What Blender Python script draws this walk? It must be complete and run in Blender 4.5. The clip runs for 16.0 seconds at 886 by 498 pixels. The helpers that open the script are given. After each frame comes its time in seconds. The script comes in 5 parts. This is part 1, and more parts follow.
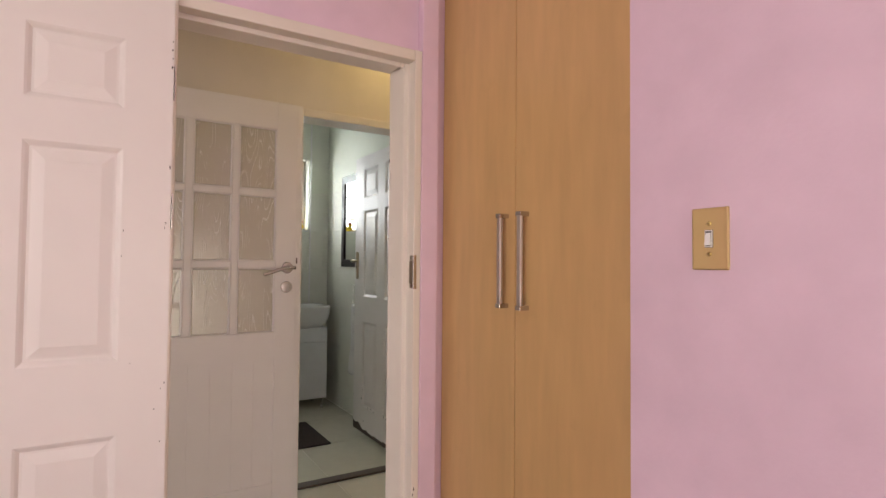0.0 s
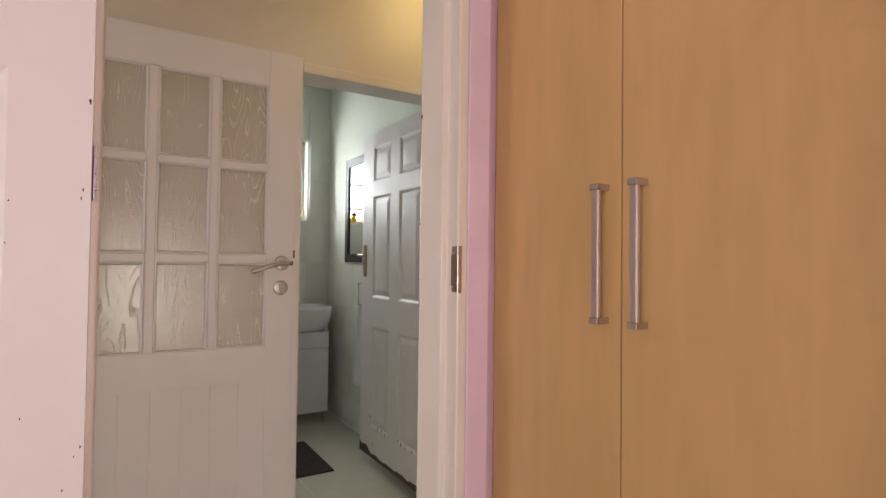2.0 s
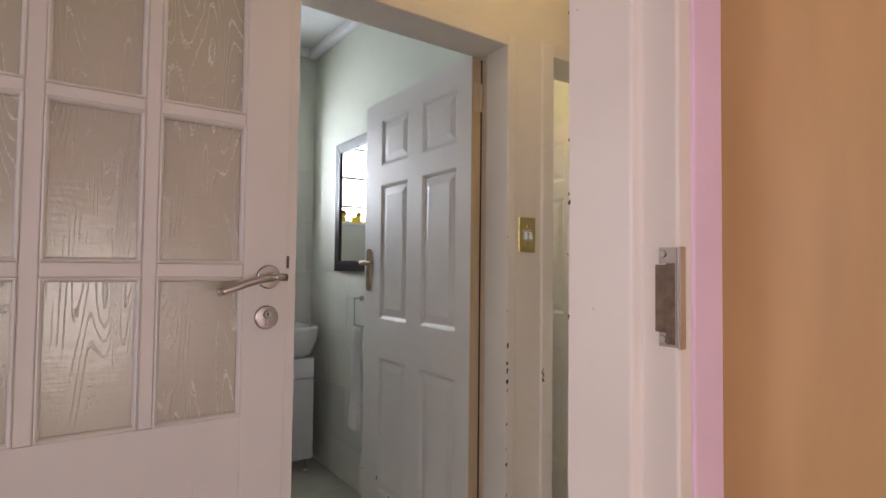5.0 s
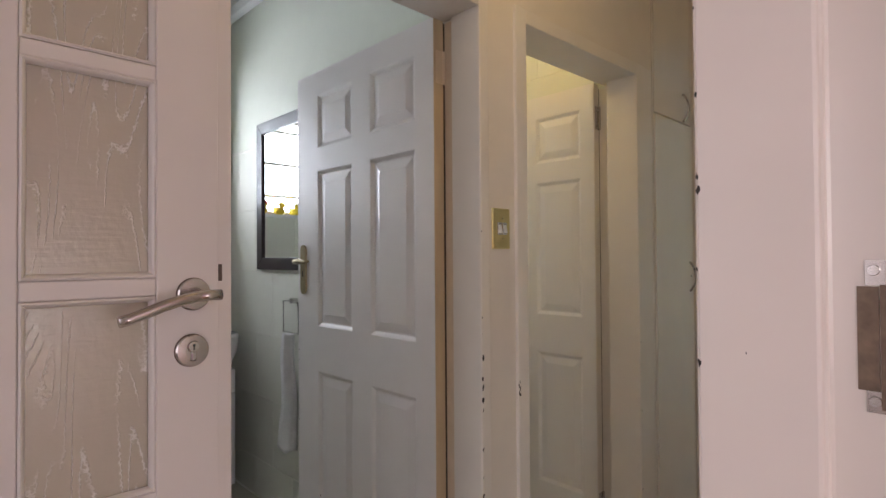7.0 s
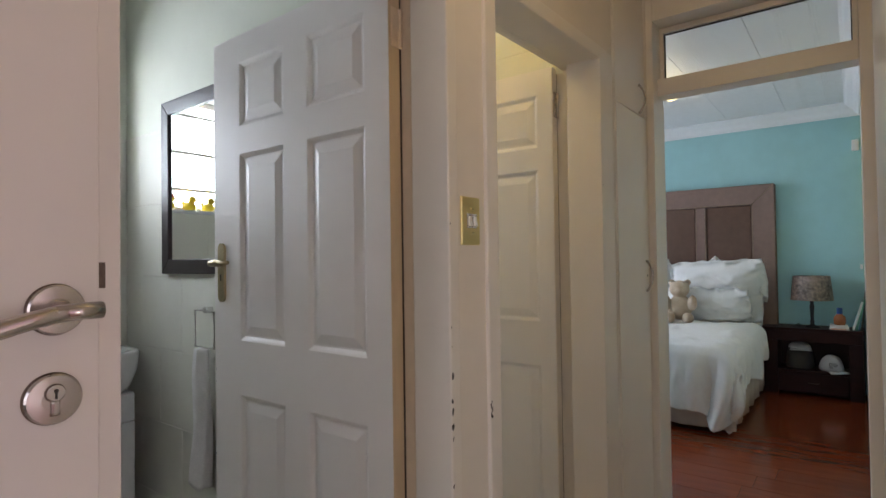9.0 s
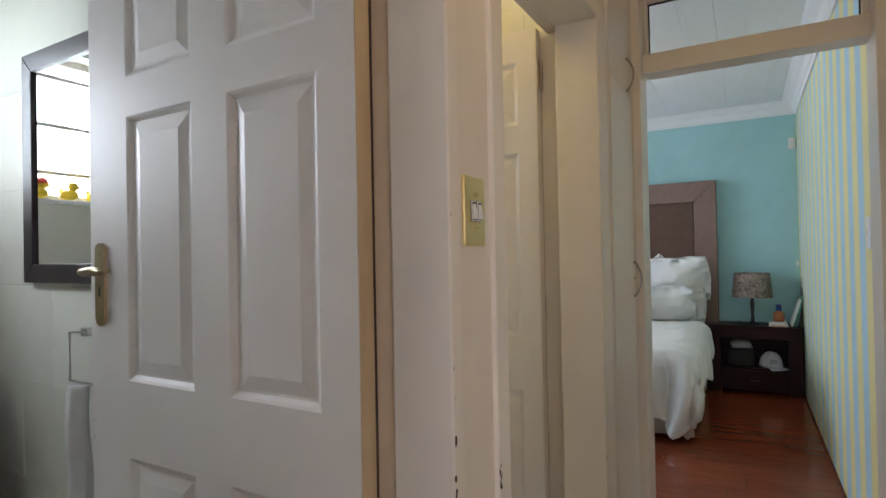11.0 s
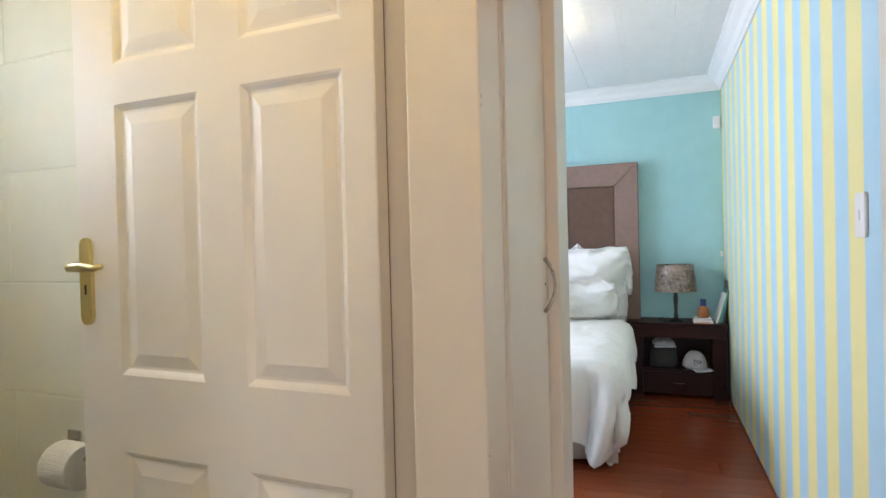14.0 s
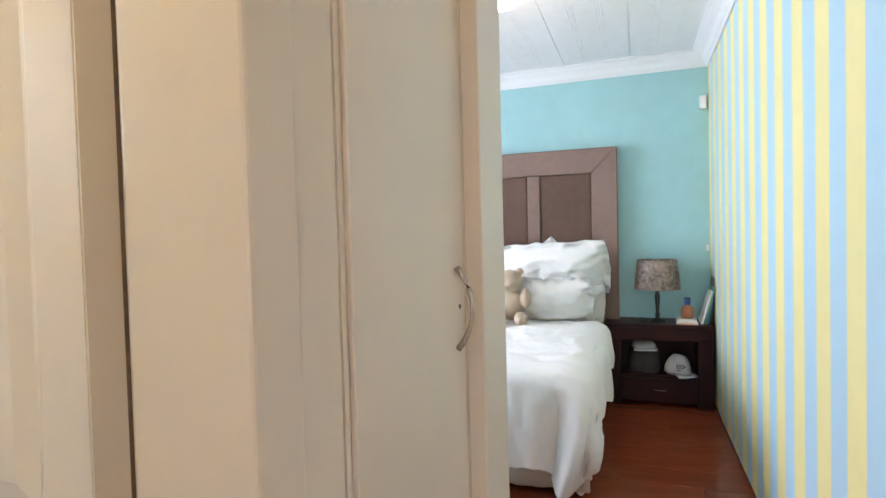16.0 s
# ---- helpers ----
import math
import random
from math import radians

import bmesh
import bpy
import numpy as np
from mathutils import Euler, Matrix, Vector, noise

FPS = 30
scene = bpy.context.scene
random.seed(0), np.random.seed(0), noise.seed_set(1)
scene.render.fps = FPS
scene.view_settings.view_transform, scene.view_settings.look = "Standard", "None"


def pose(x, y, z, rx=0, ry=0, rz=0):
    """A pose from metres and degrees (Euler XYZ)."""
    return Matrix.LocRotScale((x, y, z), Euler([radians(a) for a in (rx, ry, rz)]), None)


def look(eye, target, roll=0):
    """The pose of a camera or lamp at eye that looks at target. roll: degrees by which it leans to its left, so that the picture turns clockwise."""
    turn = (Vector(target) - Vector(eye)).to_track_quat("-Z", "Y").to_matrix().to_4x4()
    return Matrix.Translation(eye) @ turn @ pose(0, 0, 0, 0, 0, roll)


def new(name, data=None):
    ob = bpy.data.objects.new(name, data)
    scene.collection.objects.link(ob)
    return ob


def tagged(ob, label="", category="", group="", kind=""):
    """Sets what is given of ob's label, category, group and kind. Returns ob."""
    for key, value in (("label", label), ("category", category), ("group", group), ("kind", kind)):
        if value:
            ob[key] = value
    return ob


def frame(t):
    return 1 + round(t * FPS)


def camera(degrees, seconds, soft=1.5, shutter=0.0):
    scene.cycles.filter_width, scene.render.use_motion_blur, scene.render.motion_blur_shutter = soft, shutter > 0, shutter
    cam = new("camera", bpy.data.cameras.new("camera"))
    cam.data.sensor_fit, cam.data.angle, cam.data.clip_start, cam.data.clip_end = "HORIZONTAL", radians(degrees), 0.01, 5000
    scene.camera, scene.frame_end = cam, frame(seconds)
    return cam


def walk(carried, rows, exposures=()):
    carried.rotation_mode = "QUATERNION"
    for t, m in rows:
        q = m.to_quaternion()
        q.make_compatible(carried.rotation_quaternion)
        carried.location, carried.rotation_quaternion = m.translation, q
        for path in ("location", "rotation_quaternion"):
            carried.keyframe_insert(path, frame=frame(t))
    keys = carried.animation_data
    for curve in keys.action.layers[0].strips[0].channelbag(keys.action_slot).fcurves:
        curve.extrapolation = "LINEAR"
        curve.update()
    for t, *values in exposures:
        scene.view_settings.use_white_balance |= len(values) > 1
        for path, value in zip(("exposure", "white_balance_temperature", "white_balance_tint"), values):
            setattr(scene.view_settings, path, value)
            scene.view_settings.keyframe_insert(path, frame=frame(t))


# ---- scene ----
cam = camera(78.9, 16.0)
PATH = [
    (0, (0.104, 0.026, 1.233), (1.147, 1.731, 1.293), 0.5),
    (0.5, (0.166, 0.154, 1.23), (1.206, 1.862, 1.285), 0.5),
    (1, (0.209, 0.311, 1.234), (1.249, 2.019, 1.28), 0.6),
    (1.5, (0.237, 0.475, 1.238), (1.284, 2.179, 1.278), 0.6),
    (2, (0.269, 0.589, 1.228), (1.32, 2.29, 1.274), 0.7),
    (2.5, (0.297, 0.723, 1.228), (1.356, 2.419, 1.277), 0.8),
    (3, (0.325, 0.873, 1.23), (1.396, 2.562, 1.279), 0.9),
    (3.5, (0.359, 1.016, 1.225), (1.443, 2.696, 1.278), 1.0),
    (4, (0.391, 1.139, 1.234), (1.484, 2.813, 1.288), 0.8),
    (4.2, (0.401, 1.199, 1.23), (1.5, 2.869, 1.29), 0.8),
    (6.3, (0.463, 1.607, 1.271), (1.774, 3.117, 1.306), -0.1),
    (6.5, (0.458, 1.635, 1.273), (1.799, 3.119, 1.299), -0.2),
    (7, (0.497, 1.716, 1.273), (1.891, 3.15, 1.302), -0.4),
    (7.5, (0.522, 1.785, 1.275), (1.973, 3.161, 1.305), -0.5),
    (8, (0.542, 1.849, 1.266), (2.051, 3.161, 1.297), -0.6),
    (8.5, (0.58, 1.91, 1.259), (2.136, 3.167, 1.291), -0.7),
    (10.8, (0.846, 2.290, 1.281), (2.573, 3.308, 1.31), -1.1),
    (11, (0.889, 2.326, 1.281), (2.632, 3.306, 1.302), -1.1),
    (11.5, (1.001, 2.362, 1.274), (2.775, 3.285, 1.293), -1.1),
    (12, (1.149, 2.388, 1.286), (2.947, 3.264, 1.304), -1.2),
    (12.5, (1.297, 2.408, 1.289), (3.114, 3.243, 1.305), -1.3),
    (13, (1.446, 2.43, 1.279), (3.279, 3.23, 1.295), -1.3),
    (13.5, (1.585, 2.43, 1.284), (3.434, 3.193, 1.282), -1.4),
    (14, (1.695, 2.444, 1.285), (3.557, 3.173, 1.263), -1.4),
    (14.5, (1.836, 2.445, 1.287), (3.709, 3.145, 1.243), -1.4),
    (15, (1.971, 2.451, 1.287), (3.849, 3.134, 1.23), -1.4),
    (15.5, (2.081, 2.443, 1.286), (3.961, 3.124, 1.229), -1.5),
    (16, (2.194, 2.418, 1.299), (4.074, 3.098, 1.241), -1.5),
]
walk(cam, [(t, look(eye, target, roll)) for t, eye, target, roll in PATH],
     exposures=[(0, -0.07, 6850, 8), (3, -0.02, 6540, 10), (4, 0.0, 6400, 11), (6.5, -0.06, 6250, 15), (8.5, -0.1, 6200, 13), (11, 0.03, 6200, 12), (12.5, 0.55, 6150, 11), (13, 0.73, 6100, 11), (14, 0.96, 6080, 14), (16, 1.07, 6250, 15)])

# ---- world, sun, lights ----
world = bpy.data.worlds.new("world")
scene.world = world
world.use_nodes = True
_n = world.node_tree.nodes
_sky = _n.new("ShaderNodeTexSky")
_sky.sky_type = "NISHITA"
_sky.sun_disc = False
_sky.sun_elevation = radians(50)
_sky.sun_rotation = radians(200)
world.node_tree.links.new(_sky.outputs[0], _n["Background"].inputs[0])
_n["Background"].inputs[1].default_value = 0.12


def lamp(name, kind, m, energy, color, sx=1.0, sy=1.0, spread=180):
    d = bpy.data.lights.new(name, kind)
    d.energy, d.color = energy, color
    if kind == "AREA":
        d.shape, d.size, d.size_y, d.spread = "RECTANGLE", sx, sy, radians(spread)
    elif kind == "SUN":
        d.angle = radians(0.5)
    else:
        d.shadow_soft_size = sx
    ob = new(name, d)
    ob.matrix_basis = m
    return ob


lamp("sun", "SUN", look((0, 0, 5), (0.9, 2.2, 0)), 2.5, (1, 0.95, 0.88))
SKY_LIGHT = (0.80, 0.90, 1.0)
# daylight through the window behind the walker, in bedroom one
lamp("window_light_a", "AREA", look((-2.38, -0.75, 1.55), (0, -0.75, 1.5)), 56, (1.0, 0.96, 0.94), 1.7, 1.3)
lamp("window_light_e", "AREA", look((0.55, -2.52, 0.85), (0.55, 1.0, 1.0)), 26, (1.0, 0.94, 0.86), 0.9, 1.2)
lamp("window_light_b", "AREA", look((1.20, 5.10, 1.87), (0.95, 3.5, 1.5)), 11.5, (0.88, 0.92, 1.0), 0.36, 0.60, 170)
lamp("window_light_c", "AREA", look((2.2, 4.70, 1.85), (2.3, 3.5, 1.5)), 2.6, (0.72, 0.83, 1.0), 0.46, 0.55)
lamp("window_light_d", "AREA", look((4.9, 5.60, 1.55), (4.9, 3, 1.2)), 34, (0.87, 0.89, 1.0), 1.8, 1.3)
# daylight from the living room beyond the passage
lamp("doorway_light", "AREA", look((-1.3, 2.31, 1.35), (1, 2.31, 1.35)), 6.5, (1.0, 0.90, 0.94), 0.7, 1.3)
# warm lamps that are switched on
lamp("bulb_toilet", "POINT", pose(2.15, 3.3, 2.42), 3.6, (1.0, 0.67, 0.16), 0.06)
lamp("bulb_passage", "POINT", pose(1.55, 2.33, 2.50), 4.8, (1.0, 0.71, 0.29), 0.07)
lamp("bulb_bedroom", "POINT", pose(5.0, 3.08, 2.44), 2.5, (1.0, 0.80, 0.50), 0.08)


# ---- materials ----
def material(name, color, rough=0.5, metal=0.0, vary=0.06, scale=6.0, bump=0.0, bump_scale=60.0, stretch=(1, 1, 1), spots=0.0, spec=0.5, coat=0.0, detail=5.0, trans=0.0, rough_vary=0.03):
    """A surface with broad stains, fine grain and relief."""
    m = bpy.data.materials.new(name)
    m.use_nodes = True
    nt = m.node_tree
    N, L = nt.nodes, nt.links
    b = N["Principled BSDF"]
    tc = N.new("ShaderNodeTexCoord")
    mp = N.new("ShaderNodeMapping")
    mp.inputs["Scale"].default_value = stretch
    L.new(tc.outputs["Object"], mp.inputs[0])
    n1 = N.new("ShaderNodeTexNoise")
    n1.inputs["Scale"].default_value = scale * 0.35
    n1.inputs["Detail"].default_value = 3
    n2 = N.new("ShaderNodeTexNoise")
    n2.inputs["Scale"].default_value = scale * 3.5
    n2.inputs["Detail"].default_value = detail
    L.new(mp.outputs[0], n1.inputs[0])
    L.new(mp.outputs[0], n2.inputs[0])
    add = N.new("ShaderNodeMath")
    add.operation = "ADD"
    L.new(n1.outputs[0], add.inputs[0])
    L.new(n2.outputs[0], add.inputs[1])
    mr = N.new("ShaderNodeMapRange")
    mr.inputs[1].default_value, mr.inputs[2].default_value = 0.7, 1.3
    mr.inputs[3].default_value, mr.inputs[4].default_value = 1 - vary, 1 + vary
    L.new(add.outputs[0], mr.inputs[0])
    mx = N.new("ShaderNodeVectorMath")
    mx.operation = "SCALE"
    mx.inputs[0].default_value = color[:3]
    L.new(mr.outputs[0], mx.inputs["Scale"])
    out = mx.outputs[0]
    if spots:
        n3 = N.new("ShaderNodeTexNoise")
        n3.inputs["Scale"].default_value = 9
        n3.inputs["Detail"].default_value = 8
        L.new(tc.outputs["Object"], n3.inputs[0])
        r3 = N.new("ShaderNodeMapRange")
        r3.inputs[1].default_value, r3.inputs[2].default_value = 0.62, 0.75
        r3.inputs[3].default_value, r3.inputs[4].default_value = 1.0, 1 - spots
        L.new(n3.outputs[0], r3.inputs[0])
        m3 = N.new("ShaderNodeVectorMath")
        m3.operation = "SCALE"
        L.new(out, m3.inputs[0])
        L.new(r3.outputs[0], m3.inputs["Scale"])
        out = m3.outputs[0]
    L.new(out, b.inputs["Base Color"])
    rr = N.new("ShaderNodeMapRange")
    rr.inputs[3].default_value, rr.inputs[4].default_value = max(rough - rough_vary, 0.02), min(rough + rough_vary, 1)
    L.new(n2.outputs[0], rr.inputs[0])
    L.new(rr.outputs[0], b.inputs["Roughness"])
    b.inputs["Metallic"].default_value = metal
    b.inputs["Specular IOR Level"].default_value = spec
    b.inputs["Coat Weight"].default_value = coat
    b.inputs["Transmission Weight"].default_value = trans
    if bump:
        nb = N.new("ShaderNodeTexNoise")
        nb.inputs["Scale"].default_value = bump_scale
        nb.inputs["Detail"].default_value = 4
        L.new(mp.outputs[0], nb.inputs[0])
        bp = N.new("ShaderNodeBump")
        bp.inputs["Strength"].default_value = bump
        bp.inputs["Distance"].default_value = 0.004
        L.new(nb.outputs[0], bp.inputs["Height"])
        L.new(bp.outputs[0], b.inputs["Normal"])
    return m


def per_object_tint(m, amount):
    """Each piece a little lighter or darker than the next."""
    N, L = m.node_tree.nodes, m.node_tree.links
    b = N["Principled BSDF"]
    src = b.inputs["Base Color"].links[0].from_socket
    oi = N.new("ShaderNodeObjectInfo")
    mr = N.new("ShaderNodeMapRange")
    mr.inputs[3].default_value, mr.inputs[4].default_value = 1 - amount, 1 + amount
    L.new(oi.outputs["Random"], mr.inputs[0])
    s = N.new("ShaderNodeVectorMath")
    s.operation = "SCALE"
    L.new(src, s.inputs[0])
    L.new(mr.outputs[0], s.inputs["Scale"])
    L.new(s.outputs[0], b.inputs["Base Color"])
    return m


PINK = material("pink_paint", (0.75, 0.56, 0.68), 0.45, vary=0.07, scale=2.2, bump=0.15, bump_scale=90, spots=0.04)
CREAM = material("cream_wall_enamel", (0.75, 0.68, 0.60), 0.45, vary=0.03, scale=3, bump=0.05, bump_scale=12)
DOORWHITE = material("white_enamel", (0.80, 0.765, 0.74), 0.42, vary=0.02, scale=2, bump=0.02, bump_scale=14, detail=2, rough_vary=0.02)
FRAMECREAM = material("cream_frame_enamel", (0.77, 0.71, 0.64), 0.30, vary=0.025, scale=2, bump=0.02, bump_scale=14, detail=2, rough_vary=0.02)
AGED = material("aged_varnish_edge", (0.60, 0.47, 0.31), 0.5, vary=0.12, scale=8, bump=0.2, stretch=(1, 1, 0.2))
EDGECREAM = material("yellowed_enamel", (0.70, 0.57, 0.42), 0.4, vary=0.06, scale=8)
TEAL = material("teal_paint", (0.36, 0.615, 0.635), 0.5, vary=0.04, scale=2.5, bump=0.12, bump_scale=80)
CEILWHITE = material("white_ceiling_board", (0.86, 0.87, 0.88), 0.5, vary=0.03, scale=6, bump=0.3, bump_scale=22, stretch=(0.6, 1, 1))
CORNICE = material("white_cornice", (0.84, 0.85, 0.86), 0.5, vary=0.02, scale=6)
PLAINCEIL = material("cream_ceiling", (0.78, 0.76, 0.70), 0.6, vary=0.03, scale=6)
MAPLE = material("maple_melamine", (0.62, 0.395, 0.175), 0.36, vary=0.09, scale=3.0, bump=0.05, bump_scale=120, stretch=(2.2, 2.2, 0.35), spots=0.06, detail=8)
STEEL = material("brushed_steel", (0.54, 0.50, 0.47), 0.23, metal=1.0, vary=0.05, scale=20, stretch=(1, 1, 0.1))
CHROME = material("chrome", (0.62, 0.60, 0.58), 0.20, metal=1.0, vary=0.03)
BRASS = material("brass", (0.70, 0.58, 0.27), 0.29, metal=1.0, vary=0.03, scale=4, rough_vary=0.01)
OLDBRASS = material("tarnished_brass", (0.38, 0.31, 0.19), 0.32, metal=1.0, vary=0.15, scale=30)
WHITEPLASTIC = material("white_plastic", (0.82, 0.81, 0.80), 0.3, vary=0.02)
DARK = material("dark_gap", (0.03, 0.025, 0.02), 0.7, vary=0.1)
BARSTEEL = material("satin_steel", (0.60, 0.53, 0.50), 0.5, metal=1.0, vary=0.05, scale=20, stretch=(1, 1, 0.1))
RUSTSHADE = material("rust_and_shade_brown", (0.20, 0.145, 0.10), 0.5, metal=0.3, vary=0.35, scale=25)
SLOT = material("tarnished_slot", (0.16, 0.12, 0.10), 0.4, metal=0.6, vary=0.3, scale=30)
TILEWALL = per_object_tint(material("cream_wall_tile", (0.76, 0.76, 0.68), 0.46, spec=0.12, vary=0.02, scale=3, detail=2, rough_vary=0.02), 0.03)
BATHPAINT = material("pale_green_white_paint", (0.75, 0.77, 0.67), 0.6, spec=0.2, vary=0.02, scale=3)
GROUT = material("grout", (0.76, 0.75, 0.68), 0.8, vary=0.08, scale=20)
TILEFLOOR = per_object_tint(material("cream_floor_tile", (0.62, 0.60, 0.50), 0.18, vary=0.04, scale=4, rough_vary=0.02), 0.03)
LAMINATE = per_object_tint(material("red_laminate", (0.225, 0.048, 0.017), 0.17, vary=0.22, scale=1.6, bump=0.02, stretch=(4, 0.5, 1), detail=4), 0.07)
PLAINFLOOR = material("brown_floor", (0.25, 0.13, 0.08), 0.35, vary=0.15, scale=4)
MAT = material("dark_bath_mat", (0.035, 0.022, 0.02), 0.95, vary=0.3, scale=60, bump=0.8, bump_scale=200)
WOODSHADE = material("dark_wood_and_gap_shade", (0.07, 0.045, 0.03), 0.5, vary=0.2, scale=20)
BLACKWOOD = material("espresso_frame", (0.018, 0.010, 0.012), 0.35, vary=0.2, scale=20)
CERAMIC = material("white_ceramic", (0.82, 0.83, 0.83), 0.08, vary=0.01)
CABWHITE = material("white_lacquer", (0.78, 0.80, 0.82), 0.2, vary=0.02)
TOWEL = material("white_terry", (0.82, 0.81, 0.80), 0.95, vary=0.06, scale=40, bump=0.8, bump_scale=300)
LINEN = material("white_cotton", (0.79, 0.785, 0.765), 0.85, vary=0.03, scale=10, bump=0.45, bump_scale=13)
SKIRT = material("beige_valance", (0.66, 0.58, 0.50), 0.85, vary=0.05, scale=20, bump=0.2, bump_scale=120)
SUEDE = material("taupe_suede", (0.245, 0.165, 0.135), 0.85, vary=0.10, scale=6, bump=0.15, bump_scale=100)
SUEDEDARK = material("brown_suede", (0.135, 0.078, 0.055), 0.85, vary=0.15, scale=5, bump=0.15, bump_scale=100)
MAHOGANY = material("dark_mahogany", (0.024, 0.006, 0.006), 0.40, spec=0.2, vary=0.3, scale=6, stretch=(1, 0.3, 1))
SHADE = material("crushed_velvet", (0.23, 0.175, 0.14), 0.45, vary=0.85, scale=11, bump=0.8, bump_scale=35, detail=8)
BLACK = material("black_paint", (0.012, 0.012, 0.016), 0.3, vary=0.1)
PLUSH = material("beige_plush", (0.52, 0.41, 0.30), 0.95, vary=0.12, scale=40, bump=0.9, bump_scale=260)
YELLOW = material("yellow_rubber", (0.85, 0.62, 0.03), 0.35, vary=0.03)
RED = material("red_rubber", (0.55, 0.05, 0.03), 0.4, vary=0.05)
PAPER = material("paper", (0.74, 0.73, 0.68), 0.8, vary=0.05, scale=20)
PEACH = material("peach_card", (0.75, 0.42, 0.28), 0.6, vary=0.05)
BOOKGREEN = material("green_cover", (0.10, 0.30, 0.22), 0.4, vary=0.1)
BOOKBLUE = material("blue_cover", (0.10, 0.24, 0.40), 0.4, vary=0.1)
AMBER = material("amber_liquid", (0.38, 0.13, 0.05), 0.12, vary=0.05)
NAVYCAP = material("navy_plastic", (0.02, 0.07, 0.25), 0.35, vary=0.05)
CLOTHWHITE = material("white_twill", (0.56, 0.56, 0.59), 0.85, vary=0.04, scale=30, bump=0.2, bump_scale=300)
CLOTHDARK = material("charcoal_twill", (0.05, 0.05, 0.055), 0.9, vary=0.1, scale=30)


def stripes(name):
    """Blue and yellow stripes, each about 128 mm wide, along the wall."""
    m = material(name, (0.5, 0.5, 0.5), 0.5, vary=0.03, scale=4, bump=0.15, bump_scale=80)
    N, L = m.node_tree.nodes, m.node_tree.links
    b = N["Principled BSDF"]
    scale_node = b.inputs["Base Color"].links[0].from_node
    tc = N.new("ShaderNodeTexCoord")
    sep = N.new("ShaderNodeSeparateXYZ")
    L.new(tc.outputs["Object"], sep.inputs[0])
    wob = N.new("ShaderNodeTexNoise")
    wob.inputs["Scale"].default_value = 2.0
    L.new(tc.outputs["Object"], wob.inputs[0])
    w = N.new("ShaderNodeMath"); w.operation = "MULTIPLY_ADD"
    w.inputs[1].default_value = 0.010
    L.new(wob.outputs[0], w.inputs[0]); L.new(sep.outputs[0], w.inputs[2])
    a = N.new("ShaderNodeMath"); a.operation = "SUBTRACT"; a.inputs[1].default_value = 3.495
    L.new(w.outputs[0], a.inputs[0])
    d = N.new("ShaderNodeMath"); d.operation = "DIVIDE"; d.inputs[1].default_value = 0.256
    L.new(a.outputs[0], d.inputs[0])
    f = N.new("ShaderNodeMath"); f.operation = "FRACT"
    L.new(d.outputs[0], f.inputs[0])
    c = N.new("ShaderNodeMapRange")
    c.inputs[1].default_value, c.inputs[2].default_value = 0.492, 0.508
    L.new(f.outputs[0], c.inputs[0])
    mx = N.new("ShaderNodeMix"); mx.data_type = "RGBA"
    mx.inputs["A"].default_value = (0.82, 0.74, 0.33, 1)
    mx.inputs["B"].default_value = (0.45, 0.66, 0.78, 1)
    L.new(c.outputs[0], mx.inputs["Factor"])
    L.new(mx.outputs["Result"], scale_node.inputs[0])
    return m


STRIPES = stripes("striped_paint")


def mirror_glass():
    m = bpy.data.materials.new("mirror_glass")
    m.use_nodes = True
    b = m.node_tree.nodes["Principled BSDF"]
    b.inputs["Base Color"].default_value = (0.88, 0.90, 0.89, 1)
    b.inputs["Metallic"].default_value = 1
    b.inputs["Roughness"].default_value = 0.015
    return m


